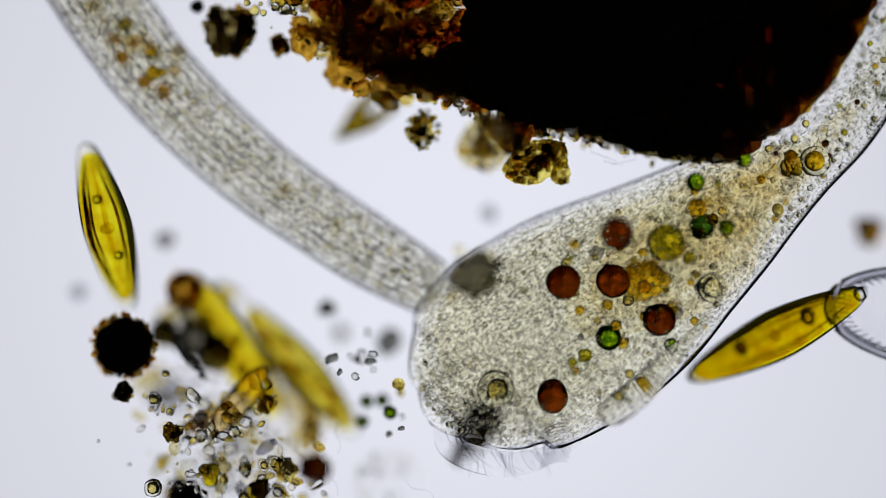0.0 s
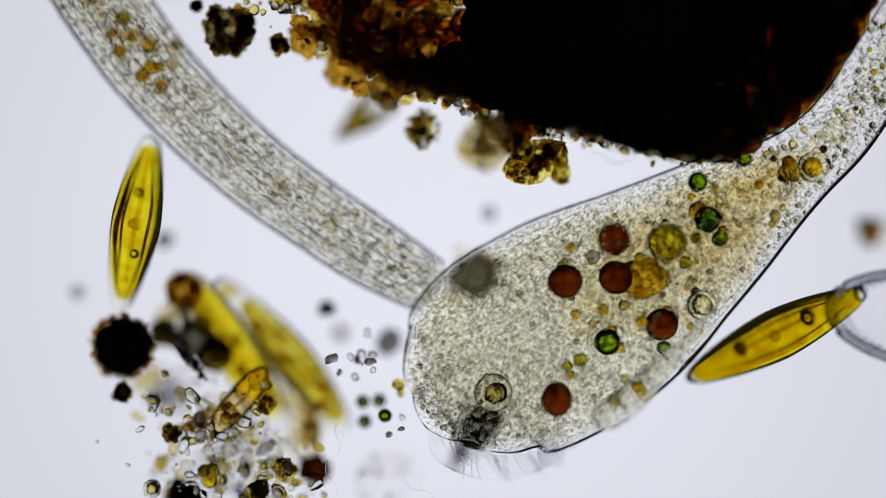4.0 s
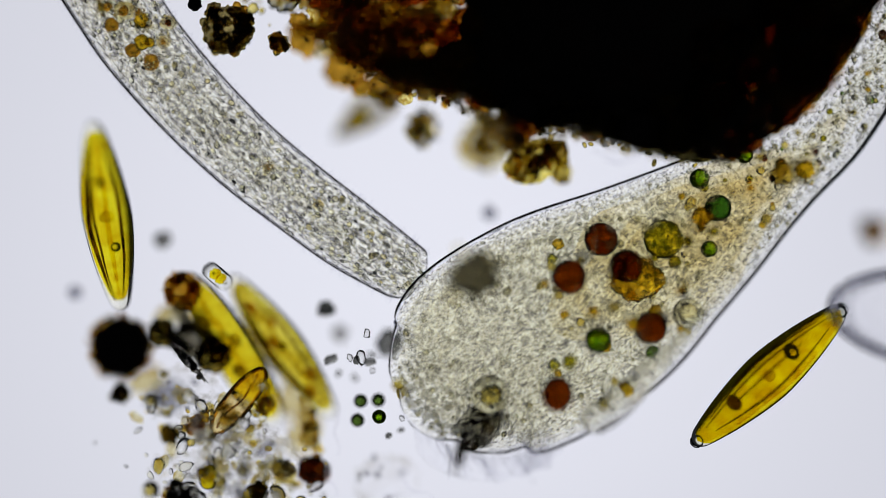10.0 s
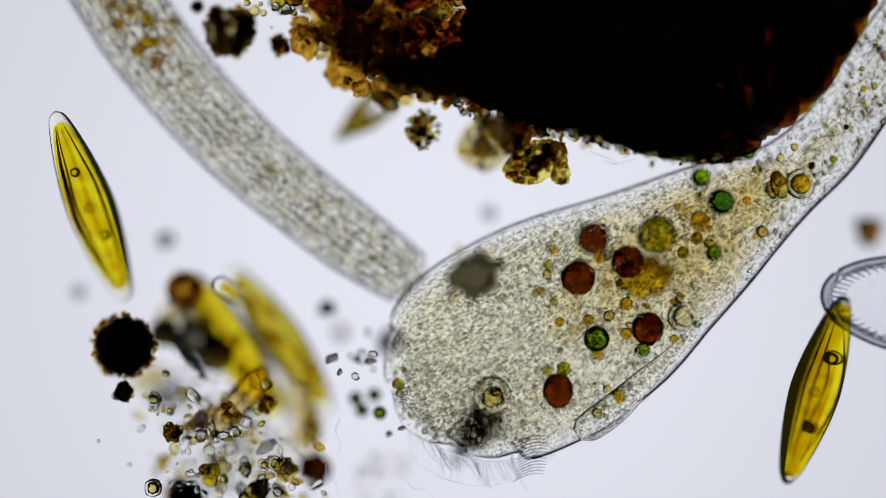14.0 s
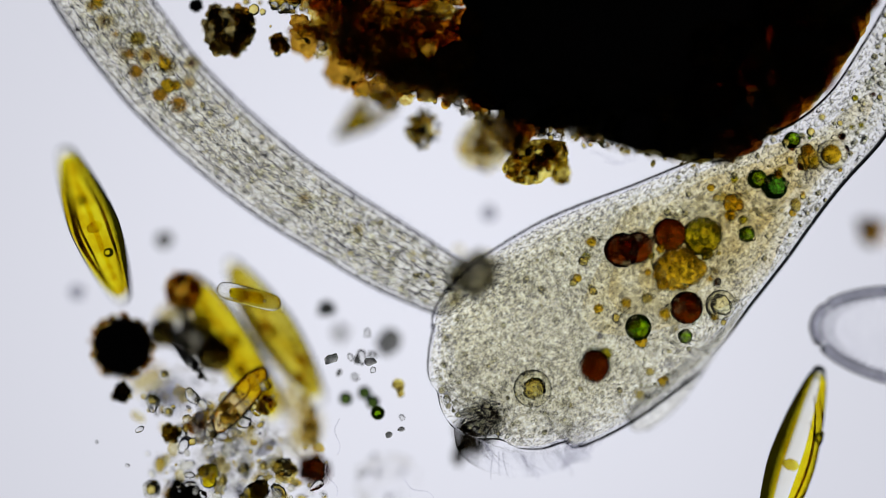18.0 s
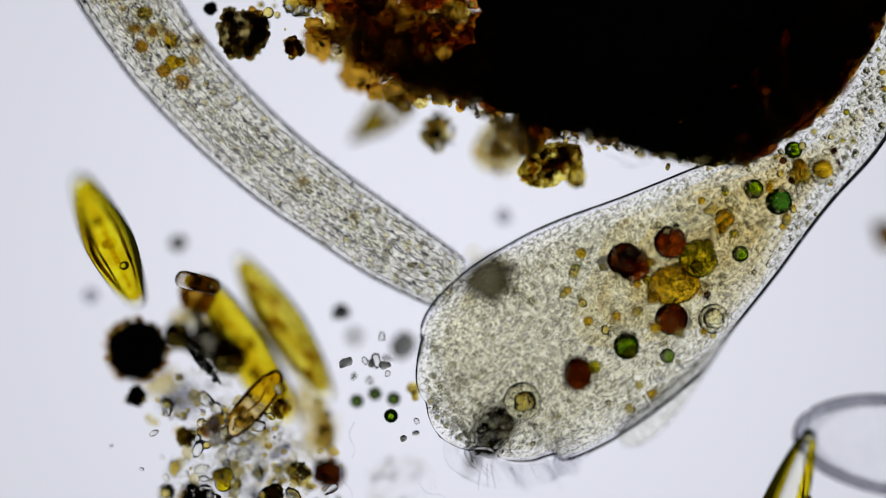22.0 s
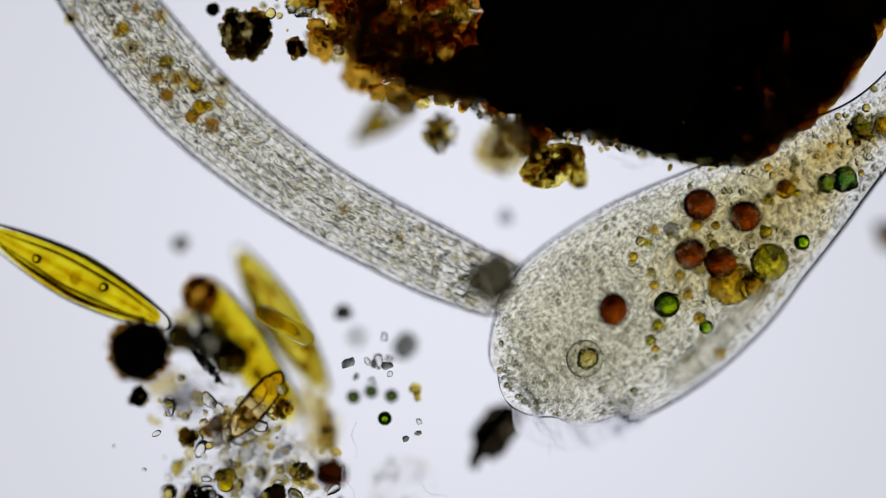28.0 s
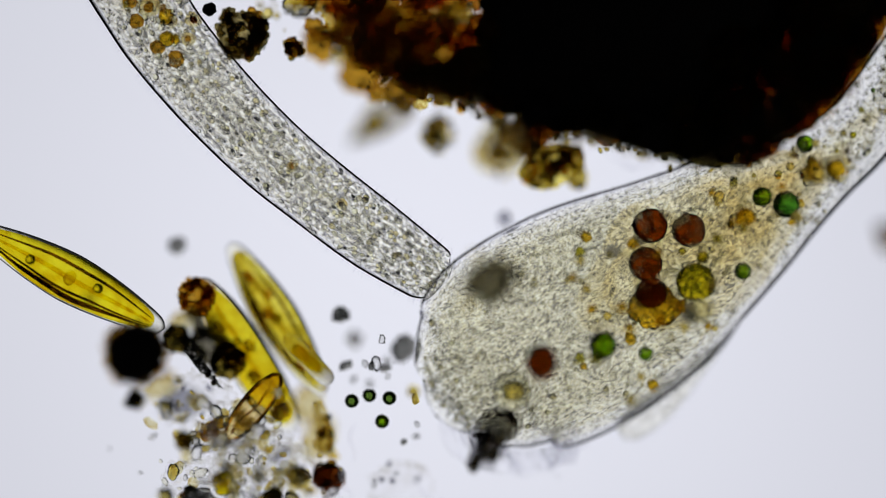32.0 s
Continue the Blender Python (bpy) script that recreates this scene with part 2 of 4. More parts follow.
def hollow(rows, n, m, flat, cap, wall, wobble=0.0, seed=0):
    """The same body as a thin-walled skin."""
    bm = loft(rows, n, m, flat, cap, wobble, seed)
    inner = loft([(x, y, z, max(w - wall, .0002)) for x, y, z, w in rows[1:-1]], n, m, flat, cap - wall, wobble, seed)
    bmesh.ops.reverse_faces(inner, faces=inner.faces[:])
    me = bpy.data.meshes.new("inner")
    inner.to_mesh(me)
    inner.free()
    bm.from_mesh(me)
    bpy.data.meshes.remove(me)
    return bm


def rod(points, radii, m=6):
    """A round rod through points, its radius changing from point to point."""
    bm = bmesh.new()
    rings = []
    for i, p in enumerate(points):
        d = (points[min(i + 1, len(points) - 1)] - points[max(i - 1, 0)]).normalized()
        u = d.orthogonal().normalized()
        w = d.cross(u)
        rings.append([bm.verts.new(p + (u * math.cos(6.2832 * j / m) + w * math.sin(6.2832 * j / m)) * radii[i]) for j in range(m)])
    for a, b in zip(rings, rings[1:]):
        for j in range(m):
            bm.faces.new((a[j], a[(j + 1) % m], b[(j + 1) % m], b[j]))
    bm.faces.new(rings[0][::-1])
    bm.faces.new(rings[-1])
    bmesh.ops.recalc_face_normals(bm, faces=bm.faces[:])
    return bm


def layered(rows, parent, heights, flat, cap, mat=None):
    """Thin lens-shaped layers of grainy plasm inside a cell, at several heights."""
    for h in heights:
        inner = []
        for x, y, z, w in rows[3:-8]:
            top = min(w * flat, cap) * .97
            if top > abs(h) * 1.02:
                inner.append((x, y, h, w * .96 * math.sqrt(1 - (h / top) ** 2)))
        part("endoplasm", loft(inner, 120, 24, .03, .0010), mat or INNER, parent, "grainy layer of inner plasm")


def pellicle_rows(rows, count, start, end, flat, cap, size, longer, jitter, rng):
    """Places of fine grains in rows along a cell's skin."""
    out = []
    wide = max(row[3] for row in rows)
    steps = int((end - start) * 2.2 * len(rows) * 1.6)
    for j in range(count):
        q = 6.283 * (j + .5) / count
        k0 = rng.random() / steps
        for i in range(steps):
            k = start + (end - start) * (i + rng.uniform(-.3, .3)) / steps + k0
            x, y, z, w = spline(rows, min(max(k, 0), 1))
            x2, y2, _, _ = spline(rows, min(1, max(k, 0) + .01))
            d = Vector((x2 - x, y2 - y, 0)).normalized()
            qq = q + rng.gauss(0, jitter)
            c = Vector((x, y, z)) + Vector((-d.y, d.x, 0)) * (w * .985 * math.cos(qq)) + Vector((0, 0, min(w * flat, cap) * .985 * math.sin(qq)))
            if rng.random() < .62 * min(1, w / wide):
                out.append((c, rng.uniform(.6, 1.2) * size, longer * rng.uniform(.7, 1.3), math.atan2(d.y, d.x)))
    return out


ICO = bmesh.new()
bmesh.ops.create_icosphere(ICO, subdivisions=1, radius=1)
ICO_V = [v.co.copy() for v in ICO.verts]
ICO_F = [[v.index for v in f.verts] for f in ICO.faces]
ICO.free()


def specks(name, places, mat, parent, label=""):
    """Many tiny grains as one body of stuff: places of (centre, radius, stretch, heading)."""
    vs, fs = [], []
    for c, r, st, hd in places:
        base = len(vs)
        ca, sa = math.cos(hd), math.sin(hd)
        for v in ICO_V:
            x, y = v.x * r * st, v.y * r
            vs.append((c[0] + x * ca - y * sa, c[1] + x * sa + y * ca, c[2] + v.z * r))
        fs += [[base + i for i in f] for f in ICO_F]
    me = bpy.data.meshes.new(name)
    me.from_pydata(vs, [], fs)
    me.materials.append(mat)
    me.polygons.foreach_set("use_smooth", [True] * len(me.polygons))
    ob = new(name, me)
    ob.parent = parent
    return tagged(ob, label, kind="stuff")


# ---- setting: lamp field, slide ----
bm = bmesh.new()
bmesh.ops.create_circle(bm, cap_ends=True, segments=96, radius=1.06)
tagged(new("backdrop", mesh_of(bm, "backdrop", LIGHT, False)), "pale blue-white microscope lamp field, brightest in its middle", "light field", kind="structure").location = (0, 0, -3)
bm = bmesh.new()
bmesh.ops.create_cube(bm, size=1)
bmesh.ops.scale(bm, vec=(2.4, 1.6, .05), verts=bm.verts)
tagged(new("ground", mesh_of(bm, "ground", GLASS, False)), "clear glass microscope slide under the water", "glass slide", kind="structure").location = (0, 0, -.150)

# ---- the trumpet-shaped ciliate ----
TRUMPET = [(768, 752, 0), (772, 748, 26), (779, 741, 48), (789, 731, 68), (805, 713, 114), (838, 682, 154), (890, 636, 192), (1007, 569, 201), (1113, 503, 184), (1211, 431, 150),
           (1309, 358, 117), (1413, 283, 76), (1491, 209, 66), (1558, 108, 64), (1634, -4, 72), (1712, -130, 64), (1760, -200, 12)]
trumpet = thing("trumpet_ciliate", "large translucent grey trumpet-shaped ciliate full of food vacuoles", "ciliate")
rows = evenly([(*plan(x, y), w * S) for x, y, w in TRUMPET])
part("pellicle", hollow(rows, 160, 56, .62, .062, .0017), PLASM, trumpet, "clear grainy grey cell body")
layered(rows, trumpet, (.020, .002, -.017), .62, .062)
layered(rows, trumpet, (.040, .030, -.030), .62, .062, UPPER)
for k, (wide, a, b) in enumerate(((.78, 42, 112), (.60, 48, 104), (.42, 54, 96))):
    part("food_cloud", loft([(x, y, z, w * wide * math.sin(math.pi * (i + .5) / (b - a)) ** .6) for i, (x, y, z, w) in enumerate(rows[a:b])], 60, 32, .5, .034 - .006 * k, .3, 5 + 3 * k), CLOUD, trumpet, "faint amber cloud of digested food")
rng = random.Random(3)
grains = []
for i in range(4200):
    k = .04 + .90 * rng.random() ** 1.15
    x, y, z, w = spline(rows, k)
    if rng.random() > w / (120 * S):
        continue
    q, rr = rng.uniform(0, 6.283), math.sqrt(rng.random()) * .94
    x2, y2, _, _ = spline(rows, min(1, k + .01))
    d = Vector((x2 - x, y2 - y, 0)).normalized()
    side = Vector((-d.y, d.x, 0))
    c = Vector((x, y, 0)) + side * (w * rr * math.cos(q)) + Vector((0, 0, min(w * .62, .062) * rr * math.sin(q) * .95))
    grains.append((c, rng.uniform(.0007, .0019), rng.uniform(1, 1.6), rng.uniform(0, 3.1)))
specks("cytoplasm_grains", grains, GRANULE, trumpet, "fine pale granules in the cell plasm")
specks("large_grains", [(c, r * 1.9, 1.1, h) for c, r, _, h in rng.sample(grains, 260)], REFRACTILE, trumpet, "larger shining granules in the cell")
specks("skin_grain", pellicle_rows(rows, 44, .10, .92, .62, .062, .00062, 2.2, .018, random.Random(17)), KINETY, trumpet, "fine grains in rows along the cell skin")

# mouth cilia, the folded lip beside them and the clear mouth membrane
rng = random.Random(5)
for i in range(46):
    k = i / 45
    tuft = math.sin(k * 19) * 14
    a = plan(800 + 195 * k + tuft * .6, 772 + 40 * math.sin(k * 2.6) - 8 * k, rng.uniform(-.015, .03))
    d = Vector((.25 + tuft * .025 + rng.uniform(-.12, .12), -1, rng.uniform(-.3, .3))).normalized()
    ln = rng.uniform(24, 60) * S
    bend = Vector((rng.uniform(.0, .5), rng.uniform(0, .2), 0)) * ln
    part("cilium", rod([a + d * ln * u + bend * u * u for u in (0, .3, .6, .85, 1)], [.0007, .0006, .0005, .0003, .0002], 5), HAIR, trumpet)
LIP_LINE = ((1290, 548, 2), (1266, 584, 6), (1236, 620, 12), (1200, 660, 20), (1158, 706, 27), (1120, 738, 28), (1100, 751, 24), (1086, 760, 12))
lip = part("lip", loft(evenly([(*plan(x, y, .012), w * S) for x, y, w in LIP_LINE], 50), 50, 22, .4, .014), LIP_PLASM, trumpet, "clear folded lip with a blunt corner")
part("mouth_membrane", loft(evenly([(*plan(x, y, .0), w * S) for x, y, w in ((775, 755, 2), (800, 790, 20), (850, 815, 24), (920, 825, 22), (990, 806, 15), (1040, 786, 2))], 40), 40, 20, .6, .02), MEMBRANE, trumpet, "thin clear mouth membrane")

part("lip_plasm", loft(evenly([(*plan(x, y, .014), max(1, w - 2) * S) for x, y, w in LIP_LINE], 50), 50, 16, .05, .0012), INNER, lip, "grainy plasm in the lip")
for i in range(13):
    y = 764 + 5.6 * i
    x = 972 - .035 * (i - 6) ** 2 * 4
    part("membranelle", rod([plan(x + 13 * j, y + 1.6 * (j - 2) ** 2 - 4 * j, .004) for j in range(5)], [.0004, .0008, .0009, .0008, .0004], 5), KINETY, trumpet, "stiff mouth membranelle")
VACUOLES = {}


def vacuole(name, label, mat, r, z, track, rough=.08, halo=0, stretch=1.0, turn=0):
    """A food vacuole in the ciliate. track: time, x, y on the plan as the field shows it."""
    x, y = track[0][1:3]
    ob = part(name, lump(r * S, rough * .5, 1.3, len(VACUOLES) + 1, .9, 4, stretch), mat, trumpet, label)
    if halo > 0:
        part("vacuole_skin", lump(halo * S, .03, 1.5, 2, .9, 3), MEMBRANE, ob, "clear vacuole skin")
    VACUOLES[ob] = (z if isinstance(z, tuple) else (z, z), turn, track)
    return ob


vacuole("food_vacuole", "dark red food vacuole", RED, 31, (.034, -.034), [(0, 998, 500), (6, 1003, 498), (9, 1002, 490), (13, 1018, 490), (14.5, 1027, 494), (16.5, 1040, 492), (17, 1070, 483), (18, 1100, 443), (19, 1100, 439), (20, 1095, 446), (21, 1095, 452), (22, 1105, 460), (23, 1122, 458), (24, 1168, 459), (24.5, 1213, 440), (25, 1280, 385), (25.5, 1325, 370), (27.5, 1252, 352), (28, 1238, 362), (29, 1208, 375), (30, 1188, 390), (30.5, 1182, 388), (31, 1165, 398), (32, 1148, 400)])
vacuole("food_vacuole", "dark red food vacuole", RED, 30, (.022, -.034), [(0, 1086, 498), (6, 1092, 488), (9, 1105, 473), (13, 1107, 464), (14.5, 1115, 464), (16.5, 1124, 460), (17, 1150, 447), (18, 1185, 415), (19, 1187, 415), (20, 1180, 426), (21, 1178, 437), (22, 1186, 430), (23, 1199, 428), (24, 1246, 430), (24.5, 1296, 412), (25, 1362, 378), (25.5, 1403, 362), (27.5, 1334, 374), (28, 1318, 383), (29, 1288, 388), (30, 1265, 400), (30.5, 1252, 404), (31, 1237, 402), (32, 1216, 408)])
vacuole("food_vacuole", "dark brown-red food vacuole", RED, 30, -.026, [(0, 1093, 413), (3.5, 1088, 422), (6, 1077, 425), (9, 1066, 425), (13, 1051, 422), (14.5, 1051, 422), (16.5, 1054, 430), (17, 1070, 430), (18, 1128, 438), (19, 1128, 440), (20, 1112, 454), (21, 1112, 462), (22, 1122, 470), (23, 1138, 468), (24, 1184, 469), (24.5, 1228, 452), (25, 1298, 440), (25.5, 1345, 430), (27.5, 1240, 440), (28, 1222, 450), (29, 1195, 452), (30, 1185, 462), (31, 1160, 466), (32, 1140, 467)])
vacuole("food_vacuole", "dark red food vacuole", RED, 29, (.016, -.004), [(0, 1169, 567), (3.5, 1173, 575), (6, 1163, 575), (9, 1152, 580), (13, 1147, 582), (14.5, 1148, 582), (16.5, 1155, 583), (17, 1182, 582), (18, 1215, 545), (19, 1200, 545), (20, 1192, 555), (21, 1178, 570), (22, 1188, 565), (23, 1200, 560), (24, 1246, 562), (25, 1325, 498), (25.5, 1372, 490), (27.5, 1293, 455), (28, 1275, 465), (29, 1240, 474), (30, 1180, 505), (30.5, 1166, 525), (31, 1160, 520), (32, 1150, 518)])
vacuole("food_vacuole", "dark red oval food vacuole", RED, 31, (.026, .040), [(0, 979, 703), (3.5, 986, 708), (6, 988, 700), (9, 985, 697), (13, 988, 692), (14.5, 989, 694), (16.5, 996, 695), (17, 1028, 687), (18, 1053, 648), (19, 1035, 645), (20, 1020, 655), (21, 1015, 665), (22, 1022, 662), (23, 1036, 657), (24, 1080, 663), (25, 1170, 590), (25.5, 1215, 575), (27.5, 1105, 540), (28, 1085, 548), (29, 1050, 575), (30, 1020, 605), (30.5, 1006, 615), (31, 985, 630), (32, 957, 640)], stretch=.86)
vacuole("food_vacuole", "bright green food vacuole in a clear ring", GREEN, 23, .008, [(0, 1078, 599), (3.5, 1076, 606), (6, 1067, 605), (9, 1058, 602), (13, 1057, 598), (14.5, 1057, 602), (16.5, 1063, 605), (17, 1098, 605), (18, 1130, 580), (19, 1120, 585), (20, 1107, 598), (21, 1100, 614), (22, 1108, 613), (23, 1119, 614), (24, 1160, 617), (25, 1270, 555), (25.5, 1315, 545), (27.5, 1200, 530), (28, 1180, 540), (29, 1142, 562), (30, 1110, 588), (30.5, 1108, 600), (31, 1086, 604), (32, 1065, 610)], .04, 38)
vacuole("food_vacuole", "mottled olive food vacuole", OLIVE_FOOD, 34, -.012, [(0, 1181, 430), (6, 1180, 427), (9, 1174, 425), (13, 1165, 415), (14.5, 1165, 415), (16.5, 1180, 420), (18, 1242, 418), (19, 1245, 440), (21, 1228, 452), (23, 1241, 465), (24, 1285, 468), (24.5, 1336, 456), (25, 1410, 440), (25.5, 1457, 428), (27.5, 1378, 455), (28, 1362, 465), (29, 1325, 475), (30, 1280, 492), (31, 1250, 497), (32, 1228, 500)], .16)
vacuole("food_vacuole", "amber-yellow food vacuole", AMBER_FOOD, 37, -.018, [(0, 1143, 498), (6, 1140, 492), (9, 1128, 498), (13, 1140, 492), (14.5, 1145, 494), (16.5, 1160, 490), (18, 1205, 478), (19, 1200, 490), (21, 1190, 500), (23, 1198, 512), (24, 1245, 516), (25, 1350, 478), (25.5, 1395, 470), (27.5, 1315, 497), (28, 1300, 505), (29, 1262, 508), (30, 1205, 470), (30.5, 1198, 462), (31, 1190, 500), (32, 1158, 545)], .5, 0, 1.15, 30)
vacuole("food_vacuole", "blue-green food vacuole", TEAL, 24, -.010, [(0, 1245, 400), (3.5, 1252, 390), (6, 1260, 380), (9, 1266, 372), (13, 1276, 357), (14.5, 1280, 356), (16.5, 1288, 352), (17, 1316, 334), (18, 1371, 330), (19, 1380, 342), (21, 1372, 360), (22, 1378, 357), (23, 1391, 354), (24, 1438, 356), (24.5, 1484, 334), (25, 1548, 299), (25.5, 1585, 285), (27.5, 1510, 308), (28, 1494, 318), (29, 1462, 334), (30, 1430, 352), (31, 1405, 360), (32, 1387, 363)], .05)
vacuole("food_vacuole", "green food vacuole", GREEN, 18, -.010, [(0, 1233, 322), (6, 1237, 322), (9, 1235, 318), (13, 1238, 312), (14.5, 1245, 314), (16.5, 1270, 315), (18, 1340, 317), (19, 1331, 315), (21, 1330, 335), (23, 1337, 335), (24, 1384, 337), (25, 1499, 292), (25.5, 1545, 280), (27.5, 1478, 318), (28, 1463, 325), (29, 1430, 338), (30, 1400, 352), (31, 1365, 352), (32, 1345, 349)], .05)
vacuole("food_vacuole", "small green food vacuole", GREEN, 16, -.012, [(0, 1318, 282), (6, 1316, 279), (9, 1313, 276), (13, 1318, 268), (16.5, 1345, 262), (18, 1402, 248), (19, 1405, 247), (21, 1398, 264), (23, 1409, 268), (24, 1456, 270), (25, 1560, 208), (25.5, 1595, 195), (27.5, 1532, 215), (28, 1517, 225), (29, 1490, 235), (30, 1460, 248), (31, 1435, 252), (32, 1420, 256)], .05)
vacuole("clear_vacuole", "clear round vacuole with a pale rim", VACUOLE, 27, 0, [(0, 1262, 510), (3.5, 1245, 540), (6, 1235, 541), (9, 1219, 552), (13, 1208, 560), (14.5, 1210, 562), (16.5, 1228, 556), (18, 1276, 540), (19, 1270, 546), (21, 1254, 566), (23, 1271, 563), (24, 1317, 566), (25, 1420, 496), (25.5, 1465, 485), (27.5, 1350, 500), (28, 1336, 508), (29, 1312, 512), (30, 1272, 540), (31, 1255, 545), (32, 1234, 546)], .06)
vacuole("food_crumb", "pale yellow content of a clear vacuole", REFRACTILE, 17, .002, [(0, 1262, 510), (3.5, 1245, 540), (6, 1235, 541), (9, 1219, 552), (13, 1208, 560), (14.5, 1210, 562), (16.5, 1228, 556), (18, 1276, 540), (19, 1270, 546), (21, 1254, 566), (23, 1271, 563), (24, 1317, 566), (25, 1420, 496), (25.5, 1465, 485), (27.5, 1350, 500), (28, 1336, 508), (29, 1312, 512), (30, 1272, 540), (31, 1255, 545), (32, 1234, 546)], .5)
vacuole("clear_vacuole", "clear vacuole around a yellow crumb", VACUOLE, 34, .004, [(0, 878, 690), (6, 872, 698), (9, 866, 696), (13, 872, 700), (14.5, 872, 700), (16.5, 890, 712), (17, 914, 712), (18, 943, 688), (19, 935, 690), (21, 915, 708), (23, 935, 712), (24, 975, 715), (25, 1095, 660), (25.5, 1140, 645), (27.5, 1050, 625), (28, 1035, 635), (29, 1000, 650), (30, 965, 665), (31, 930, 680), (32, 905, 690)], .04)
vacuole("food_crumb", "golden crumb in a vacuole", GOLD_DROP, 17, .006, [(0, 880, 690), (6, 876, 700), (9, 868, 697), (13, 872, 704), (14.5, 872, 704), (16.5, 892, 714), (17, 914, 714), (18, 945, 688), (19, 937, 691), (21, 916, 710), (23, 940, 712), (24, 980, 715), (25, 1100, 660), (25.5, 1145, 645), (27.5, 1055, 625), (28, 1040, 635), (29, 1003, 652), (30, 968, 668), (31, 935, 680), (32, 908, 690)], .6)

vacuole("food_vacuole", "small yellow-green food vacuole", GREEN, 15, -.010, [(0, 1288, 403), (6, 1268, 432), (11, 1250, 443), (14, 1265, 448), (17, 1293, 435), (18, 1322, 415), (20, 1302, 420), (22, 1310, 450), (24, 1372, 457), (25, 1480, 412), (25.5, 1525, 400), (28, 1420, 430), (29, 1385, 447), (30.5, 1352, 472), (32, 1311, 480)], .05)
vacuole("food_vacuole", "small green food vacuole", GREEN, 13, 0, [(0, 1190, 612), (11, 1150, 625), (14, 1140, 620), (17, 1180, 612), (18, 1213, 596), (19, 1203, 604), (22, 1181, 630), (24, 1243, 637), (25, 1330, 575), (25.5, 1375, 565), (28, 1250, 580), (29, 1232, 595), (30.5, 1188, 620), (32, 1140, 625)], .05)
vacuole("food_vacuole", "brown food vacuole", AMBER_FOOD, 17, .0, [(0, 1235, 368), (14, 1240, 390), (17, 1265, 385), (18, 1297, 360), (20, 1285, 372), (22, 1282, 387), (24, 1348, 385), (25, 1440, 330), (28, 1390, 335), (29, 1365, 345), (30.5, 1333, 375), (32, 1315, 385)], .3)

# small inclusions that ride with the cell
rng = random.Random(11)
for i in range(70):
    k = .40 + .40 * rng.random()
    x, y, z, w = spline(rows, k)
    x2, y2, _, _ = spline(rows, k + .01)
    d = Vector((x2 - x, y2 - y, 0)).normalized()
    off = rng.uniform(-.62, .55) * w
    r = rng.choice((4, 5, 6, 7, 8, 11)) * S * (1 if k < .66 else .75)
    c = Vector((x - d.y * off, y + d.x * off, rng.uniform(-.03, .03)))
    part("food_granule", lump(r, .12, 1.5, i, 1, 2), (OLIVE_FOOD, GOLD_DROP, AMBER_FOOD, GREEN, BUBBLE, MAROON)[rng.choice((0, 0, 1, 1, 1, 2, 2, 3, 4, 5))], trumpet, at=Matrix.Translation(c))
for i in range(40):
    gx = rng.uniform(985, 1250)
    gy = rng.uniform(420, min(710, 640 - (gx - 1200) * 1.23))
    c = plan(gx, gy, rng.uniform(-.02, .02))
    part("food_granule", lump(rng.uniform(5, 13) * S, .32, 1.7, i, 1, 3), rng.choice((AMBER_FOOD, AMBER_FOOD, OLIVE_FOOD, GOLD_DROP, PALE_GREY)), trumpet, at=Matrix.Translation(c))
ring = part("contractile_vacuole", lump(27 * S, .04, 1.2, 3, .8, 4), VACUOLE, trumpet, "clear ringed vacuole in the neck", at=Matrix.Translation(plan(1450, 285, .012)))
part("vacuole_core", lump(17 * S, .06, 1.2, 5, .8, 3), AMBER_FOOD, ring, "amber core of the ringed vacuole")
for x, y, r in ((1412, 288, 15), (1400, 297, 10)):
    part("clear_vacuole", lump(r * S, .05, 1.2, r, .8, 3, 1.7), GOLD_DROP, trumpet, "golden leaf-shaped vacuole", at=Matrix.Translation(plan(x, y, .012)) @ pose(0, 0, 0, 0, 0, 110))

# ---- the long tube-shaped ciliate ----
TUBE = [(746, 512, 0), (744, 510, 22), (738, 506, 38), (729, 500, 49), (717, 491, 54), (623, 430, 64), (528, 361, 66), (435, 288, 69), (338, 195, 72), (252, 97, 75), (206, 30, 77), (160, -43, 78), (115, -122, 75), (72, -210, 62), (46, -260, 2)]
tube = thing("tube_ciliate", "long translucent grey worm-like ciliate with a blunt end", "ciliate")
TIP = plan(724, 500, 0)
rows = evenly([(*(plan(x, y, 0) - TIP) * 1.008, w * S) for x, y, w in TUBE])
part("pellicle", hollow(rows, 160, 40, .95, .06, .0016), TUBE_PLASM, tube, "clear grainy tube body")
layered(rows, tube, (.029, .018, 0, -.010), .95, .06, TUBE_INNER)
rng = random.Random(8)
grains, dark = [], []
for i in range(2400):
    k = rng.uniform(.03, .97)
    x, y, z, w = spline(rows, k)
    x2, y2, _, _ = spline(rows, min(1, k + .01))
    d = Vector((x2 - x, y2 - y, 0)).normalized()
    q, rr = rng.uniform(0, 6.283), math.sqrt(rng.random()) * .93
    c = Vector((x, y, 0)) + Vector((-d.y, d.x, 0)) * (w * rr * math.cos(q)) + Vector((0, 0, w * .9 * rr * math.sin(q)))
    (dark if i % 14 == 0 else grains).append((c, rng.uniform(.0007, .0018), rng.uniform(1.0, 1.9), math.atan2(d.y, d.x)))
specks("cytoplasm_grains", grains, GRANULE, tube, "fine pale granules in the cell plasm")
large = []
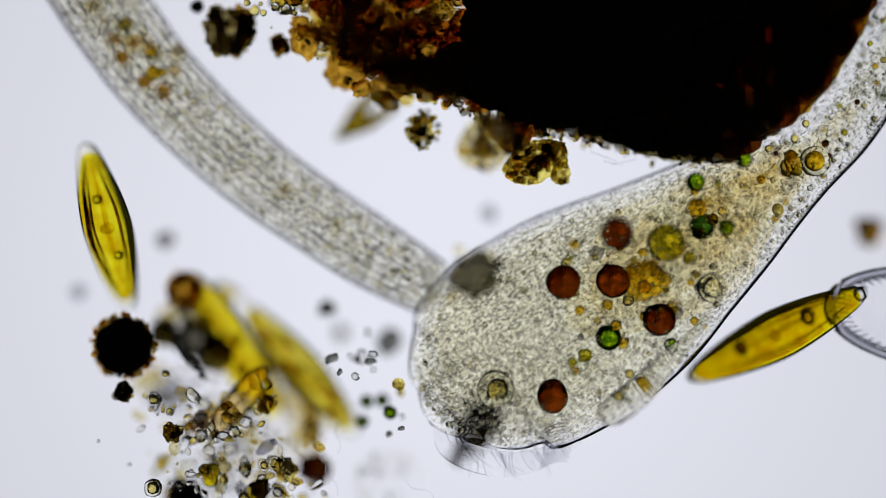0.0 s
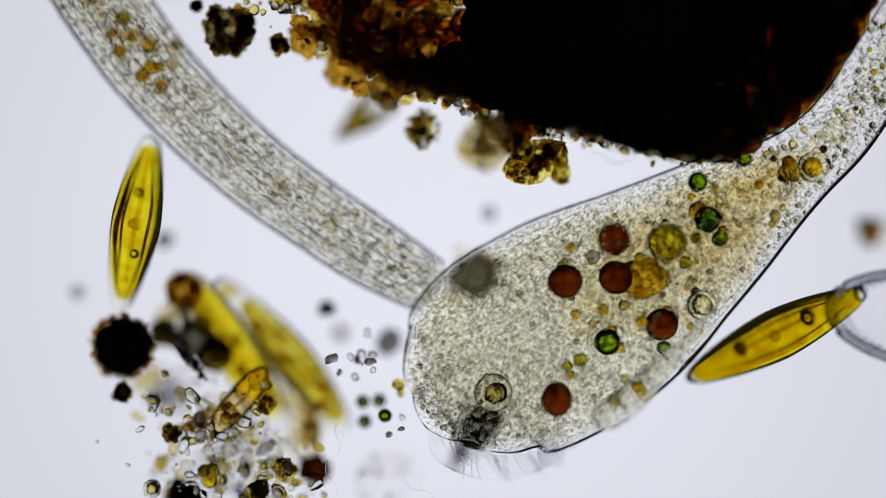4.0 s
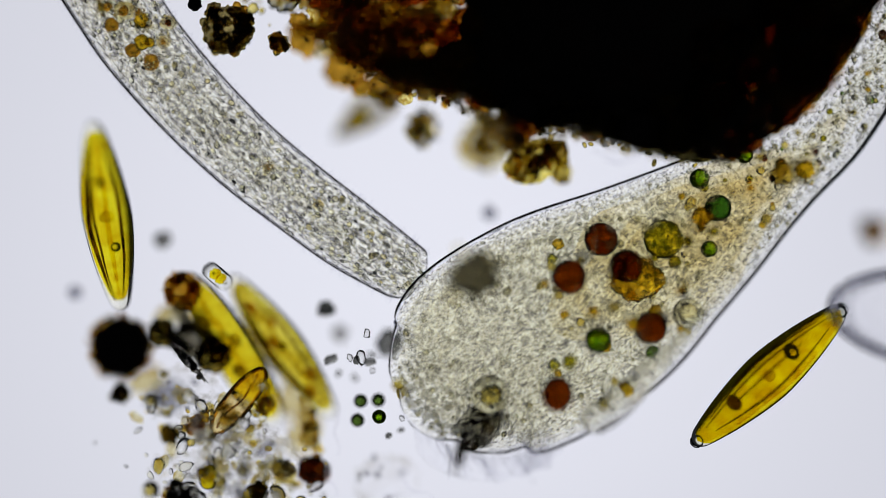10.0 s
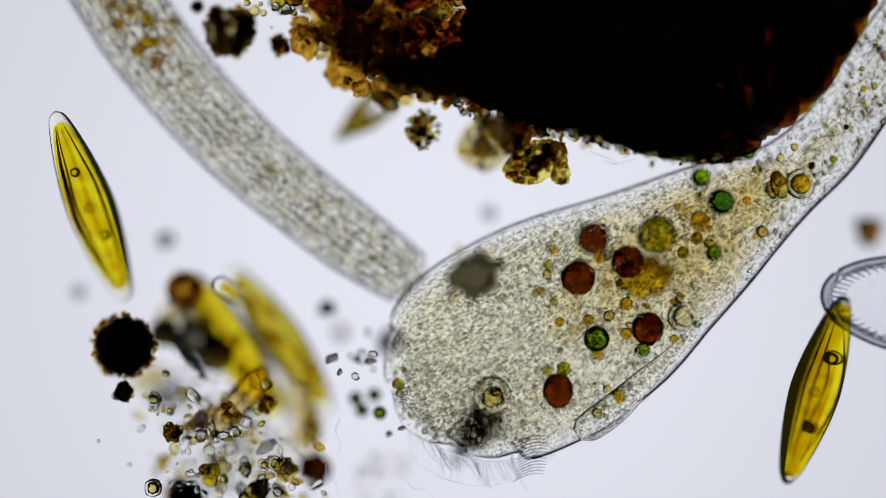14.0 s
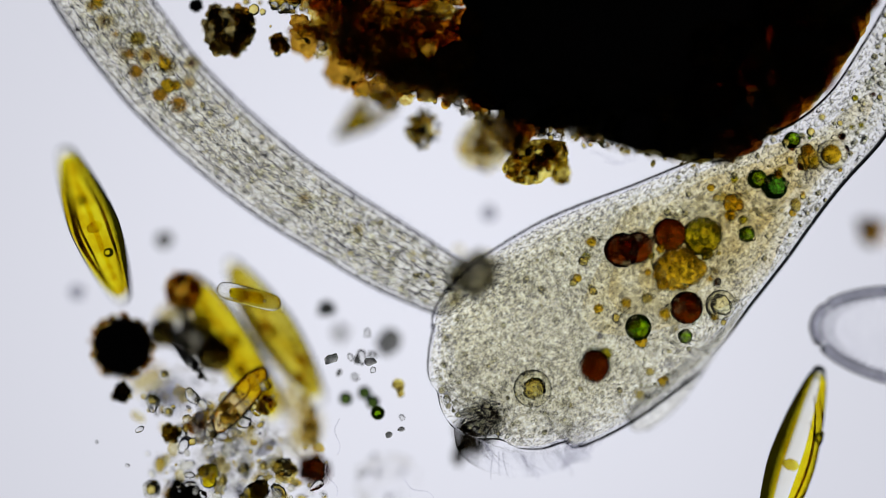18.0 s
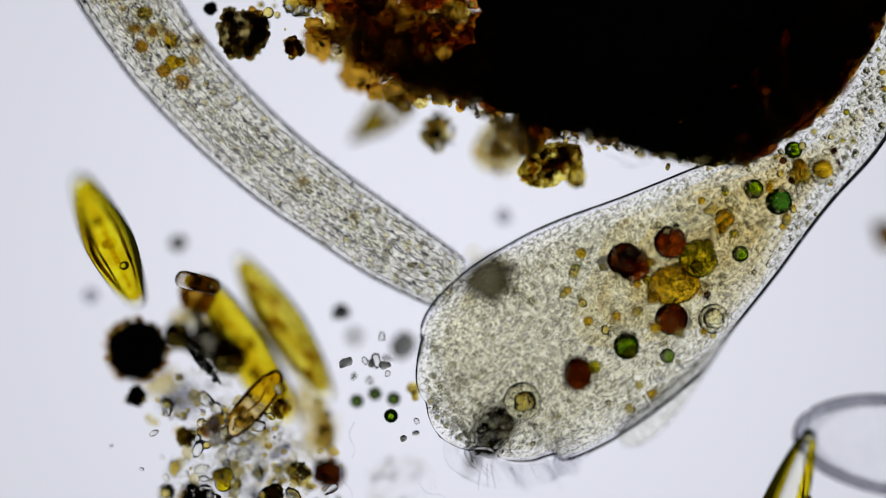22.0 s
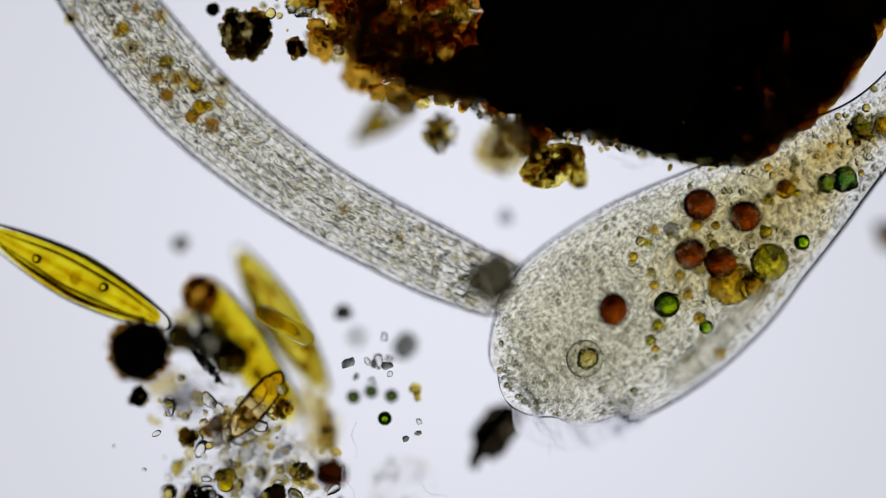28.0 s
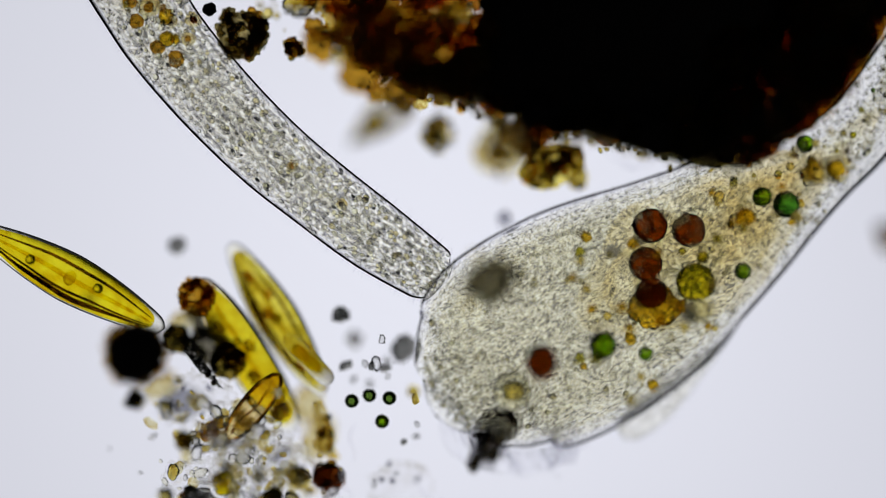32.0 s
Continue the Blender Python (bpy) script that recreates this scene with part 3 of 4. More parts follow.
for i in range(260):
    k = rng.uniform(.04, .9)
    x, y, z, w = spline(rows, k)
    x2, y2, _, _ = spline(rows, min(1, k + .01))
    d = Vector((x2 - x, y2 - y, 0)).normalized()
    q, rr = rng.uniform(0, 6.283), math.sqrt(rng.random()) * .82
    large.append((Vector((x, y, 0)) + Vector((-d.y, d.x, 0)) * (w * rr * math.cos(q)) + Vector((0, 0, w * .8 * rr * math.sin(q))), rng.uniform(.0018, .0032), rng.uniform(1.0, 1.3), math.atan2(d.y, d.x)))
specks("large_grains", large, REFRACTILE, tube, "larger shining granules in the cell")
specks("skin_grain", pellicle_rows(rows, 24, .06, .90, .95, .06, .00070, 3.2, .03, random.Random(18)), KINETY, tube, "fine grains in rows along the cell skin")
specks("dark_grains", dark, GREY, tube, "dark grains in rows along the cell")
for i in range(16):
    k = rng.uniform(.60, .86)
    x, y, z, w = spline(rows, k)
    part("food_granule", lump(rng.uniform(7, 17) * S, .25, 1.6, i + 40, .8, 2), rng.choice((AMBER_FOOD, GOLD, AMBER_FOOD, BROWN)), tube, at=Matrix.Translation((x + rng.uniform(-.5, .5) * w, y + rng.uniform(-.4, .4) * w, rng.uniform(-.02, .02))))
for i, (x, y, rr) in enumerate(((-581, 534, 17), (-508, 464, 19), (-430, 446, 15), (-440, 412, 14), (-678, 600, 14), (-520, 580, 15), (-470, 440, 11), (-600, 560, 11), (-160, 125, 10), (-250, 190, 11))):
    drop = part("food_granule", lump(rr * .9 * S, .25, 1.6, i + 70, .8, 3, 1.1), FLOC, tube, "golden food granule", Matrix.Translation((x * S, y * S, (-.012, .006, -.004)[i % 3])))
    part("granule_core", lump(rr * .5 * S, .3, 1.6, i + 80, .8, 2), (MAROON, BROWN)[i % 2], drop, "dark core of the granule")
# short body cilia along the two flanks
vs, fs = [], []
for i in range(520):
    k = rng.uniform(.035, .8)
    x, y, z, w = spline(rows, k)
    x2, y2, _, _ = spline(rows, k + .01)
    d = Vector((x2 - x, y2 - y, 0)).normalized()
    sd = rng.choice((-1, 1))
    side = Vector((-d.y, d.x, 0)) * sd
    a = Vector((x, y, 0)) + side * w * .985
    tip = a + (side + d * rng.uniform(-.6, .3) + Vector((0, 0, rng.uniform(-.4, .4)))).normalized() * rng.uniform(8, 17) * S
    b = len(vs)
    vs += [a + d * .00028, a - d * .00028, a + Vector((0, 0, .0004)), tip]
    fs += [(b, b + 1, b + 3), (b + 1, b + 2, b + 3), (b + 2, b, b + 3)]
me = bpy.data.meshes.new("body_cilia")
me.from_pydata([tuple(v) for v in vs], [], fs)
me.materials.append(HAIR)
ob = new("body_cilia", me)
ob.parent = tube
tagged(ob, "fine short cilia along the cell's flanks", kind="stuff")


# ---- diatoms ----
def diatom(label, length, width, group="", tint=YELLOW, blunt=1.6, drops=((.18, .1), (-.2, -.05)), shell=None, plates=True, name="diatom", fl=.55, gap=False, lines=True):
    """A boat-shaped diatom, lying along x: silica shell, two chloroplast plates, oil drops."""
    shell = shell or SILICA
    ob = thing(name, label, "diatom", group=group)
    h = length * S / 2

    def hull(scale, ends, y0=0, ys=1.0):
        out = []
        for i in range(25):
            u = -1 + i / 12
            u = math.sin(u * math.pi / 2)
            w = (1 - abs(u) ** blunt) ** .85 * width * S / 2 * .78 + .14 * width * S * (1 - abs(u) ** 40)
            out.append((u * h * ends, y0 * w, 0, w * scale * ys))
        return out
    part("frustule", loft(evenly(hull(1, 1), 80), 80, 28, fl, 1), shell, ob, "glassy silica shell")
    if plates:
        for sd in (-1, 1):
            part("chloroplast", loft(hull(.27 if gap else .50, .94 if gap else .88, (.58 if gap else .40) * sd), 40, 16, 3.3 if gap else fl * 1.2, 1, .2, sd * 3), tint, ob, "yellow chloroplast plate")
    if plates:
        for sd, off, fat in () if gap or not lines else ((-1, .56, 1.1), (1, .52, .8), (1, .74, 1.8)):
            edge = []
            for i in range(15):
                u = -.86 + 1.72 * i / 14
                w = (1 - abs(u) ** blunt) ** .85 * width * S / 2
                edge.append(Vector((u * h, sd * w * (off + .025 * math.sin(i * 1.1 + sd + off * 9)), .10 * width * S)))
            part("streak", rod(edge, [.0003 + .0012 * fat * math.sin(math.pi * i / 14) for i in range(15)], 6), STREAK, ob, "dark line along the chloroplast")
        part("nucleus", lump(width * .16 * S, .12, 1.4, 4, .8, 3, .8), PALE_YELLOW, ob, "pale nucleus in the middle")
    for k, y in drops:
        part("oil_drop", lump(width * .105 * S, .02, 1, 1, 1, 3), DROP, ob, "round oil drop", Matrix.Translation((k * length * S, (.42 if gap else y) * width * S, (y if gap else .2) * width * S)))
    return ob


def along(a, b, length, za=0.0, up=1):
    """The pose that lays a diatom's far end on a and points it to b on the plan; what is too short for its length tilts up."""
    full = length * S
    flat = min(full, (plan(*b) - plan(*a)).length)
    rise = up * math.sqrt(full * full - flat * flat)
    za -= .25 * rise
    p = plan(*a, za)
    d = (plan(*b, za + rise) - p).normalized()
    x = d
    y = Vector((0, 0, 1)).cross(x).normalized()
    z = x.cross(y)
    m = Matrix((x, y, z)).transposed().to_4x4()
    m.translation = p + d * full / 2
    return m


swinging = diatom("golden boat-shaped diatom with oil drops, swinging on its lower end", 380, 84, "boat-shaped diatoms", BRIGHT_YELLOW, shell=THIN_SILICA, drops=((.20, .04), (-.14, -.10)))
turning = diatom("golden boat-shaped diatom with clear tips, turning away", 362, 80, "boat-shaped diatoms", BRIGHT_YELLOW, shell=THIN_SILICA, drops=(), fl=1.08, gap=True)
for k, sz in ((.16, -5), (-.21, -6)):
    at = Matrix.Translation((k * 362 * S, -31 * S, sz * S))
    part("oil_drop", lump(11 * S, .02, 1, 1, 1, 4), DROP if k > 0 else STREAK, turning, "round oil drop", at)
    part("drop_rim", rod([Vector((math.cos(.3142 * i) * 11.5 * S, -.004, math.sin(.3142 * i) * 11.5 * S)) for i in range(21)], [.0008 if k > 0 else .0005] * 21, 6), DARK if k > 0 else STREAK, turning, "dark rim of the oil drop", at)
for sz, ln, lift in ((.46, .80, .44), (.70, .70, .32), (-.50, .74, .42), (.12, .45, .52)):
    part("streak", rod([Vector((u * ln * 181 * S, -80 * S * lift * (1 - u * u * .8), -40 * S * sz * (1 - abs(u * ln) ** 1.6))) for u in [-1 + i / 7 for i in range(15)]], [.0003 + .0006 * math.sin(math.pi * i / 14) for i in range(15)], 6), STREAK, turning, "dark line along the chloroplast")
part("clear_tip", lump(13 * S, .03, 1, 2, 1, 3), BUBBLE, turning, "clear rounded tip", Matrix.Translation((173 * S, 0, 0)))
part("clear_tip", lump(12 * S, .03, 1, 2, 1, 3), BUBBLE, turning, "clear rounded tip", Matrix.Translation((-173 * S, 0, 0)))
sliding = diatom("olive-yellow boat-shaped diatom lying in the detritus", 318, 76, "boat-shaped diatoms", PALE_YELLOW, 1.6, ((0, 0),), THIN_SILICA)
for k, y, r in ((-.30, .1, 8), (-.22, -.15, 10), (.05, .12, 8), (.14, -.1, 7), (.28, .05, 9)):
    part("food_spot", lump(r * S, .3, 1.7, r, .8, 3, 1.4), BROWN, sliding, "brown spot", Matrix.Translation((k * 318 * S, y * 76 * S, 0)))
resting = diatom("olive-yellow diatom half buried in detritus", 330, 76, "boat-shaped diatoms", OLIVE, 2.6, ((.1, 0), (-.1, .15)), THIN_SILICA, lines=False)
for k, y, r in ((.05, -.2, 10), (-.12, .1, 12), (-.3, -.05, 13), (.22, .15, 9)):
    part("food_spot", lump(r * S, .35, 1.7, r, .8, 3, 1.3), GOLD, resting, "golden-brown clump in the cell", Matrix.Translation((k * 330 * S, y * 76 * S, .01)))
resting.matrix_basis = along((497, 752), (324, 478), 330, -.076)
gliding = diatom("small clear narrow diatom gliding over the detritus", 118, 30, "", GOLD, 8, ((.25, 0), (-.28, 0)), CLEAR_SILICA, False, "small_diatom")
for k in (-.15, .1):
    part("chloroplast", lump(9 * S, .3, 1.6, 5, .8, 3, 1.9), YELLOW, gliding, "small yellow chloroplast", Matrix.Translation((k * 118 * S, 0, 0)))
curved = diatom("empty brownish diatom shell in the detritus", 152, 48, "", BROWN, 2.6, (), BROWN_SILICA, False, "diatom_shell")
curved.matrix_basis = along((376, 768), (472, 650), 152, -.02)
for sd in (-1, 1):
    part("rim", rod([Vector((math.sin(u) * .036, sd * math.cos(u) * .0105, .003)) for u in [-1.5 + 3 * i / 16 for i in range(17)]], [.0014] * 17, 6), BROWN, curved, "brown thickened rim")
part("raphe", rod([Vector((-.03 + .06 * i / 8, .002 * math.sin(i), .006)) for i in range(9)], [.001] * 9, 6), BROWN, curved)
spike = diatom("narrow pointed diatom sticking out of the detritus", 124, 25, "", PALE_YELLOW, 1.1, (), SILICA, True, "small_diatom")
spike.matrix_basis = along((672, 148), (598, 240), 118, .115)
copy_thing(spike, along((700, 190), (598, 242), 115, .110))
greenish = diatom("small green-yellow oval diatom on the detritus", 52, 30, "", GOLD, 3, (), SILICA, True, "small_diatom")
greenish.matrix_basis = along((900, 262), (925, 246), 30, .052)
copy_thing(greenish, along((672, 168), (696, 186), 30, .055))

# the big oval shell, seen at the field's edge
oval = thing("oval_diatom_shell", "empty clear oval diatom shell with a ribbed rim", "diatom")
A, B = 190 * S, 82 * S
N = 64
part("rim", rod([Vector((A * math.cos(6.2832 * i / N), B * math.sin(6.2832 * i / N), 0)) for i in range(N + 1)], [.0040] * (N + 1), 10), DARK_SILICA, oval, "thick clear rim")
part("inner_rim", rod([Vector((A * .94 * math.cos(6.2832 * i / N), B * .86 * math.sin(6.2832 * i / N), 0)) for i in range(N + 1)], [.0012] * (N + 1), 8), PALE_GREY, oval, "fine dark inner line")
part("valve", loft([(A * .95 * math.sin(-1.57 + 3.14 * i / 10), 0, 0, B * .88 * math.cos(-1.57 + 3.14 * i / 10)) for i in range(11)], 40, 24, .12, .008), MEMBRANE, oval, "thin clear valve")
for i in range(56):
    q = 6.2832 * (i + .5) / 56
    c = Vector((A * math.cos(q), B * math.sin(q), 0))
    part("rib", rod([c * .93, c * .80], [.0011, .0007], 5), PALE_GREY, oval)


# ---- detritus ----
def crumb(label, px, py, r, z, mat, rough=.3, seed=0, flat=.8, stretch=1.0, turn=0, spiky=0.0, name="detritus_crumb", bits=(), cuts=3, ring=(.35, 1.08)):
    """A crumb of detritus at a place on the plan, with smaller bits stuck to it."""
    ob = thing(name, label, "detritus", Matrix.Translation(plan(px, py, z)) @ pose(0, 0, 0, 0, 0, turn))
    part("clot", lump(r * S, rough, 2.2, seed + 1, flat, max(cuts, 4) if r > 12 else cuts, stretch, spiky), mat, ob)
    g = random.Random(seed)
    for m, n, lo, hi in bits:
        for i in range(n * 2):
            q, rr = g.uniform(0, 6.283), g.uniform(*ring) * r * S
            part("grain", lump(g.uniform(lo, hi) * .7 * S, .42, 2.0, seed + i, .9, 3), m, ob, at=Matrix.Translation((rr * math.cos(q) * stretch, rr * math.sin(q), g.uniform(-.5, .5) * r * S)))
    return ob


crumb("round black spiky detritus ball", 216, 614, 49, .046, BLACK, .10, 4, .9, 1, 0, .35, "detritus_ball", ((BROWN, 34, 4, 9), (GOLD_DROP, 26, 3, 7)), 4, (.92, 1.16))
crumb("dark olive granular detritus clot", 405, 54, 43, -.012, CLOT, .22, 6, .8, 1, 0, 0, "detritus_clot", ((CLOT, 16, 9, 17), (BROWN, 6, 6, 12), (DARK, 3, 8, 14), (GOLD_DROP, 14, 5, 9), (BUBBLE, 6, 5, 9)))
crumb("small dark granular detritus clot", 494, 78, 18, -.01, BROWN, .25, 7, .8, .8, 20, 0, "detritus_clot", ((GOLD_DROP, 14, 4, 8), (DARK, 5, 6, 10), (BUBBLE, 5, 5, 9)))
crumb("small dark blue-black crumb", 347, 10, 12, -.02, BLACK, .2, 8)
crumb("olive-grey irregular detritus flake", 840, 486, 33, .085, OLIVE_GREY, .45, 9, .25, 1.2, 20, 0, "detritus_flake", ((OLIVE_GREY, 2, 8, 14), (FLOC, 3, 10, 18)), 3, (.7, 1.7))
crumb("dark grey tattered detritus flake", 848, 758, 36, -.078, DARK_GREY, .25, 12, .3, 1.45, 52, 0, "detritus_flake", ((DARK_GREY, 9, 9, 18),), 3, (.1, 1.0))
crumb("thin tail of a tattered detritus flake", 814, 804, 11, -.078, DARK_GREY, .5, 15, .4, 1.7, 75, 0, "detritus_flake", ((GREY, 3, 4, 8),))
crumb("broad faint patch of pale slime", 680, 852, 48, -.07, FILM, .4, 16, .25, 1.2, 20, 0, "slime_patch", ((PALE_GREY, 5, 4, 8),))
crumb("rounded golden-brown clot of detritus", 325, 515, 32, -.050, BROWN, .3, 13, .8, 1, 0, 0, "detritus_clot", ((GOLD_DROP, 10, 6, 12), (BROWN, 12, 6, 12)))
crumb("dark olive granular detritus clot", 378, 628, 30, -.055, DARK, .3, 14, .8, 1, 0, 0, "detritus_clot", ((GREY, 8, 6, 12),))
crumb("dark brown detritus clot", 288, 590, 25, -.064, DARK, .3, 15, .8, 1, 0, 0, "detritus_clot", ((GREY, 6, 6, 11),))
crumb("dark brown rounded detritus clot", 556, 830, 24, -.055, MAROON, .35, 16, .8, 1.2, -15, 0, "detritus_clot", ((BROWN, 8, 7, 12),))
crumb("black rounded clot of detritus", 326, 880, 29, -.05, BLACK, .3, 17, .8, 1.1, 0, 0, "detritus_clot", ((BROWN, 8, 6, 12), (GOLD_DROP, 12, 5, 10)))
crumb("pale brown ragged clot of detritus", 552, 765, 17, -.06, FLOC, .35, 18, .8, 1.5, 70, 0, "detritus_clot", ((FLOC, 8, 6, 12),))
crumb("small brown crumb floating high up", 1542, 408, 22, .125, BROWN, .35, 19, .8, 1, 0, 0, "detritus_clot", ((DARK, 6, 8, 12),))
crumb("faint grey crumb low on the slide", 290, 425, 15, -.095, GREY, .25, 20)
crumb("faint grey crumb low on the slide", 136, 518, 13, -.095, PALE_GREY, .25, 21)
crumb("small grey irregular crumb of detritus", 578, 546, 14, -.066, GREY, .3, 22, bits=((GREY, 4, 4, 8),))
crumb("small grey irregular crumb of detritus", 688, 606, 19, -.078, GREY, .3, 23, stretch=1.3, turn=60)
crumb("faint pale crumb low on the slide", 866, 378, 13, -.095, PALE_GREY, .3, 24)
crumb("golden granular detritus clot with dark specks", 860, 252, 43, .078, FLOC, .25, 25, .7, 1.15, 60, 0, "detritus_clot", ((AMBER, 7, 8, 15), (CLOT, 4, 7, 13), (GOLD_DROP, 26, 4, 9), (BUBBLE, 16, 4, 10)), 4, (.1, .98))
crumb("brown clot hanging from the great lump", 905, 236, 27, .03, BROWN, .25, 34, .7, 1.4, -15, 0, "detritus_clot", ((DARK, 5, 5, 10), (GOLD_DROP, 10, 4, 8)), 4, (.1, .95))
crumb("dark golden granular detritus clot", 950, 286, 34, .012, GOLD, .2, 26, .7, 1.75, 22, 0, "detritus_clot", ((DARK, 4, 7, 13), (BROWN, 9, 6, 11), (GOLD, 6, 6, 10), (GOLD_DROP, 40, 4, 9)), 4, (.1, .95))
crumb("clear yellow crumb on the dark clot", 993, 306, 17, .03, GOLD, .15, 33, .8, 1.2, 80, 0, "detritus_crumb", ((GOLD_DROP, 5, 4, 7),))
crumb("small glassy detritus clot", 746, 228, 18, .042, AMBER, .4, 27, .8, 1.2, 70, 0, "detritus_clot", ((BUBBLE, 22, 4, 8), (GOLD_DROP, 26, 4, 8), (DARK, 3, 4, 8)), 3, (.1, 1.7))
for x, y, z, turn in ((372, 843, -.006, 70), (452, 872, .004, 20)):
    c = thing("yellow_cell", "small bright yellow oval algal cell", "alga", Matrix.Translation(plan(x, y, z)) @ pose(0, 0, 0, 0, 0, turn), "yellow oval cells")
    part("cell_wall", lump(18 * S, .03, 1.2, 3, .8, 4, 1.25), BUBBLE, c, "clear cell wall")
    for k, m in ((-.4, BRIGHT_YELLOW), (.45, OLIVE)):
        part("chloroplast", lump(13 * S, .2, 1.6, 7, .7, 3, 1.1), m, c, "yellow chloroplast", Matrix.Translation((k * 17 * S, k * 5 * S, 0)))
ALGAE = {}
for m, z, track in ((DARK_GREEN, -.042, [(0, 648, 712), (6, 640, 711), (11, 638, 708), (17, 615, 706), (22, 606, 704), (24, 604, 698), (28, 596, 696), (32, 597, 698)]),
                    (DARK_GREEN, -.044, [(0, 676, 710), (6, 670, 709), (11, 670, 706), (17, 648, 696), (22, 638, 691), (24, 634, 686), (28, 627, 686), (32, 628, 688)]),
                    (DARK_GREEN, -.040, [(0, 640, 748), (6, 646, 746), (11, 632, 740), (17, 655, 715), (22, 671, 700), (24, 667, 692), (28, 663, 694), (32, 663, 693)]),
                    (GREEN, -.012, [(0, 690, 732), (6, 677, 737), (11, 671, 736), (17, 672, 730), (19, 665, 733), (22, 666, 730), (24, 660, 722), (28, 651, 734), (32, 650, 734)])):
    c = thing("round_alga", "tiny round green alga", "alga", group="tiny round algae")
    part("cell", lump(10.5 * S, .03, 1, 3, 1, 3), m, c)
    part("cell_wall", lump(12.5 * S, .02, 1, 3, 1, 3), BUBBLE, c, "clear cell wall")
    ALGAE[c] = (z, track)
rng = random.Random(21)
for i, (x, y, r) in enumerate(((650, 590, 6), (640, 632, 9), (655, 640, 7), (628, 668, 7), (632, 636, 6), (660, 628, 6), (620, 632, 5), (705, 682, 10), (708, 694, 7), (712, 740, 5), (688, 770, 6), (710, 760, 4), (586, 636, 8), (600, 660, 5), (660, 655, 5))):
    crumb("small grey-golden crumb between the cells", x, y, r, rng.uniform(-.03, .03), rng.choice((GOLD, GREY, DARK, BUBBLE, GREY)), .45, i + 50, .8, rng.uniform(1, 1.8), rng.uniform(0, 180), cuts=2)

needles = thing("clear_needles", "thin clear crystal needles beside the detritus", "crystals", Matrix.Translation(plan(1095, 280, .035)))
for x, y, ln, a in ((-25, -4, 50, -20), (10, 6, 44, 12), (22, -8, 30, 25), (-8, 8, 36, -12)):
    d = Vector((math.cos(radians(a)), math.sin(radians(a)), 0)) * ln * S / 2
    c = Vector((x * S, -y * S, 0))
    part("needle", rod([c - d, c + d], [.0009, .0009], 5), HAIR, needles)
crumb("soft grey-brown cloud of fine detritus", 345, 602, 30, -.07, OLIVE_GREY, .4, 95, .6, 1.3, -30, 0, "detritus_floc", ((OLIVE_GREY, 8, 8, 15),))
# loose bed of crumbs, slime and bubbles round the resting diatoms
crumb("small dark clot with clear beads", 216, 696, 15, .03, DARK, .3, 81, bits=((BUBBLE, 8, 6, 11), (GOLD_DROP, 6, 4, 8)), name="detritus_clot")
crumb("small golden granular clot of detritus", 302, 768, 15, .02, GOLD, .3, 82, bits=((GOLD_DROP, 12, 5, 9),), name="detritus_clot")
crumb("golden-brown granular clot of detritus", 346, 752, 15, -.02, AMBER, .35, 83, bits=((BROWN, 6, 6, 10),), name="detritus_clot")
crumb("loose brown floc of detritus", 405, 728, 13, .015, FLOC, .45, 84, stretch=1.3, turn=-40, bits=((FLOC, 6, 5, 10), (GOLD_DROP, 8, 4, 8)), name="detritus_floc")
crumb("loose golden-brown floc of detritus", 470, 718, 13, .012, FLOC, .45, 85, stretch=1.2, turn=20, bits=((FLOC, 6, 5, 10), (GOLD_DROP, 8, 4, 8), (BROWN, 4, 4, 7)), name="detritus_floc")
crumb("golden granular clot of detritus", 460, 868, 14, .0, FLOC, .3, 86, bits=((GOLD_DROP, 16, 5, 10), (BROWN, 3, 5, 9)), name="detritus_clot")
crumb("loose brown floc of detritus", 505, 835, 17, .01, FLOC, .45, 87, bits=((FLOC, 8, 5, 11), (BUBBLE, 8, 6, 11)), name="detritus_floc")
crumb("ragged thread of dark detritus", 335, 640, 7, -.018, GREY, .9, 88, stretch=5, turn=-48, bits=((DARK_GREY, 5, 3, 7), (BUBBLE, 8, 3, 6)), name="detritus_thread")
crumb("ragged pale brown streak of detritus", 548, 745, 13, -.06, FLOC, .4, 89, stretch=3.4, turn=-78, bits=((FLOC, 8, 5, 9), (GREY, 2, 5, 9)), name="detritus_thread")
for x, y, r in ((270, 708, 13), (268, 866, 16), (290, 664, 8), (485, 822, 13), (430, 832, 9), (466, 825, 11), (378, 770, 8), (304, 771, 11), (220, 695, 10), (393, 850, 10), (361, 834, 12), (298, 729, 9), (456, 870, 12)):
    b = thing("clear_bead", "clear round bead with a golden core in the detritus", "bead", Matrix.Translation(plan(x, y, .02)), "clear beads")
    part("bead", lump(r * S, .16, 1.6, r, .9, 3), VACUOLE, b)
    part("bead_core", lump(r * .62 * S, .3, 1.6, r, .9, 3), GOLD_DROP, b, "golden core of the bead")
for i, (x, y, rad, z, m, st, turn) in enumerate(((262, 672, 20, -.11, FLOC, 1.6, 30), (300, 700, 24, -.12, PALE_GREY, 1.4, 10), (520, 700, 24, -.12, FLOC, 1.5, 70), (540, 760, 26, -.12, FLOC, 1.6, 70),
                                           (340, 560, 24, -.11, OLIVE_GREY, 1.5, -40), (300, 560, 18, -.10, FLOC, 1.5, 40),
                                           (600, 590, 9, -.12, OLIVE_GREY, 1.2, 0))):
    crumb("soft hazy cloud of fine detritus", x, y, rad, z, m, .4, 160 + i, .5, st, turn, 0, "detritus_floc", ((m, 4, 5, 10),))
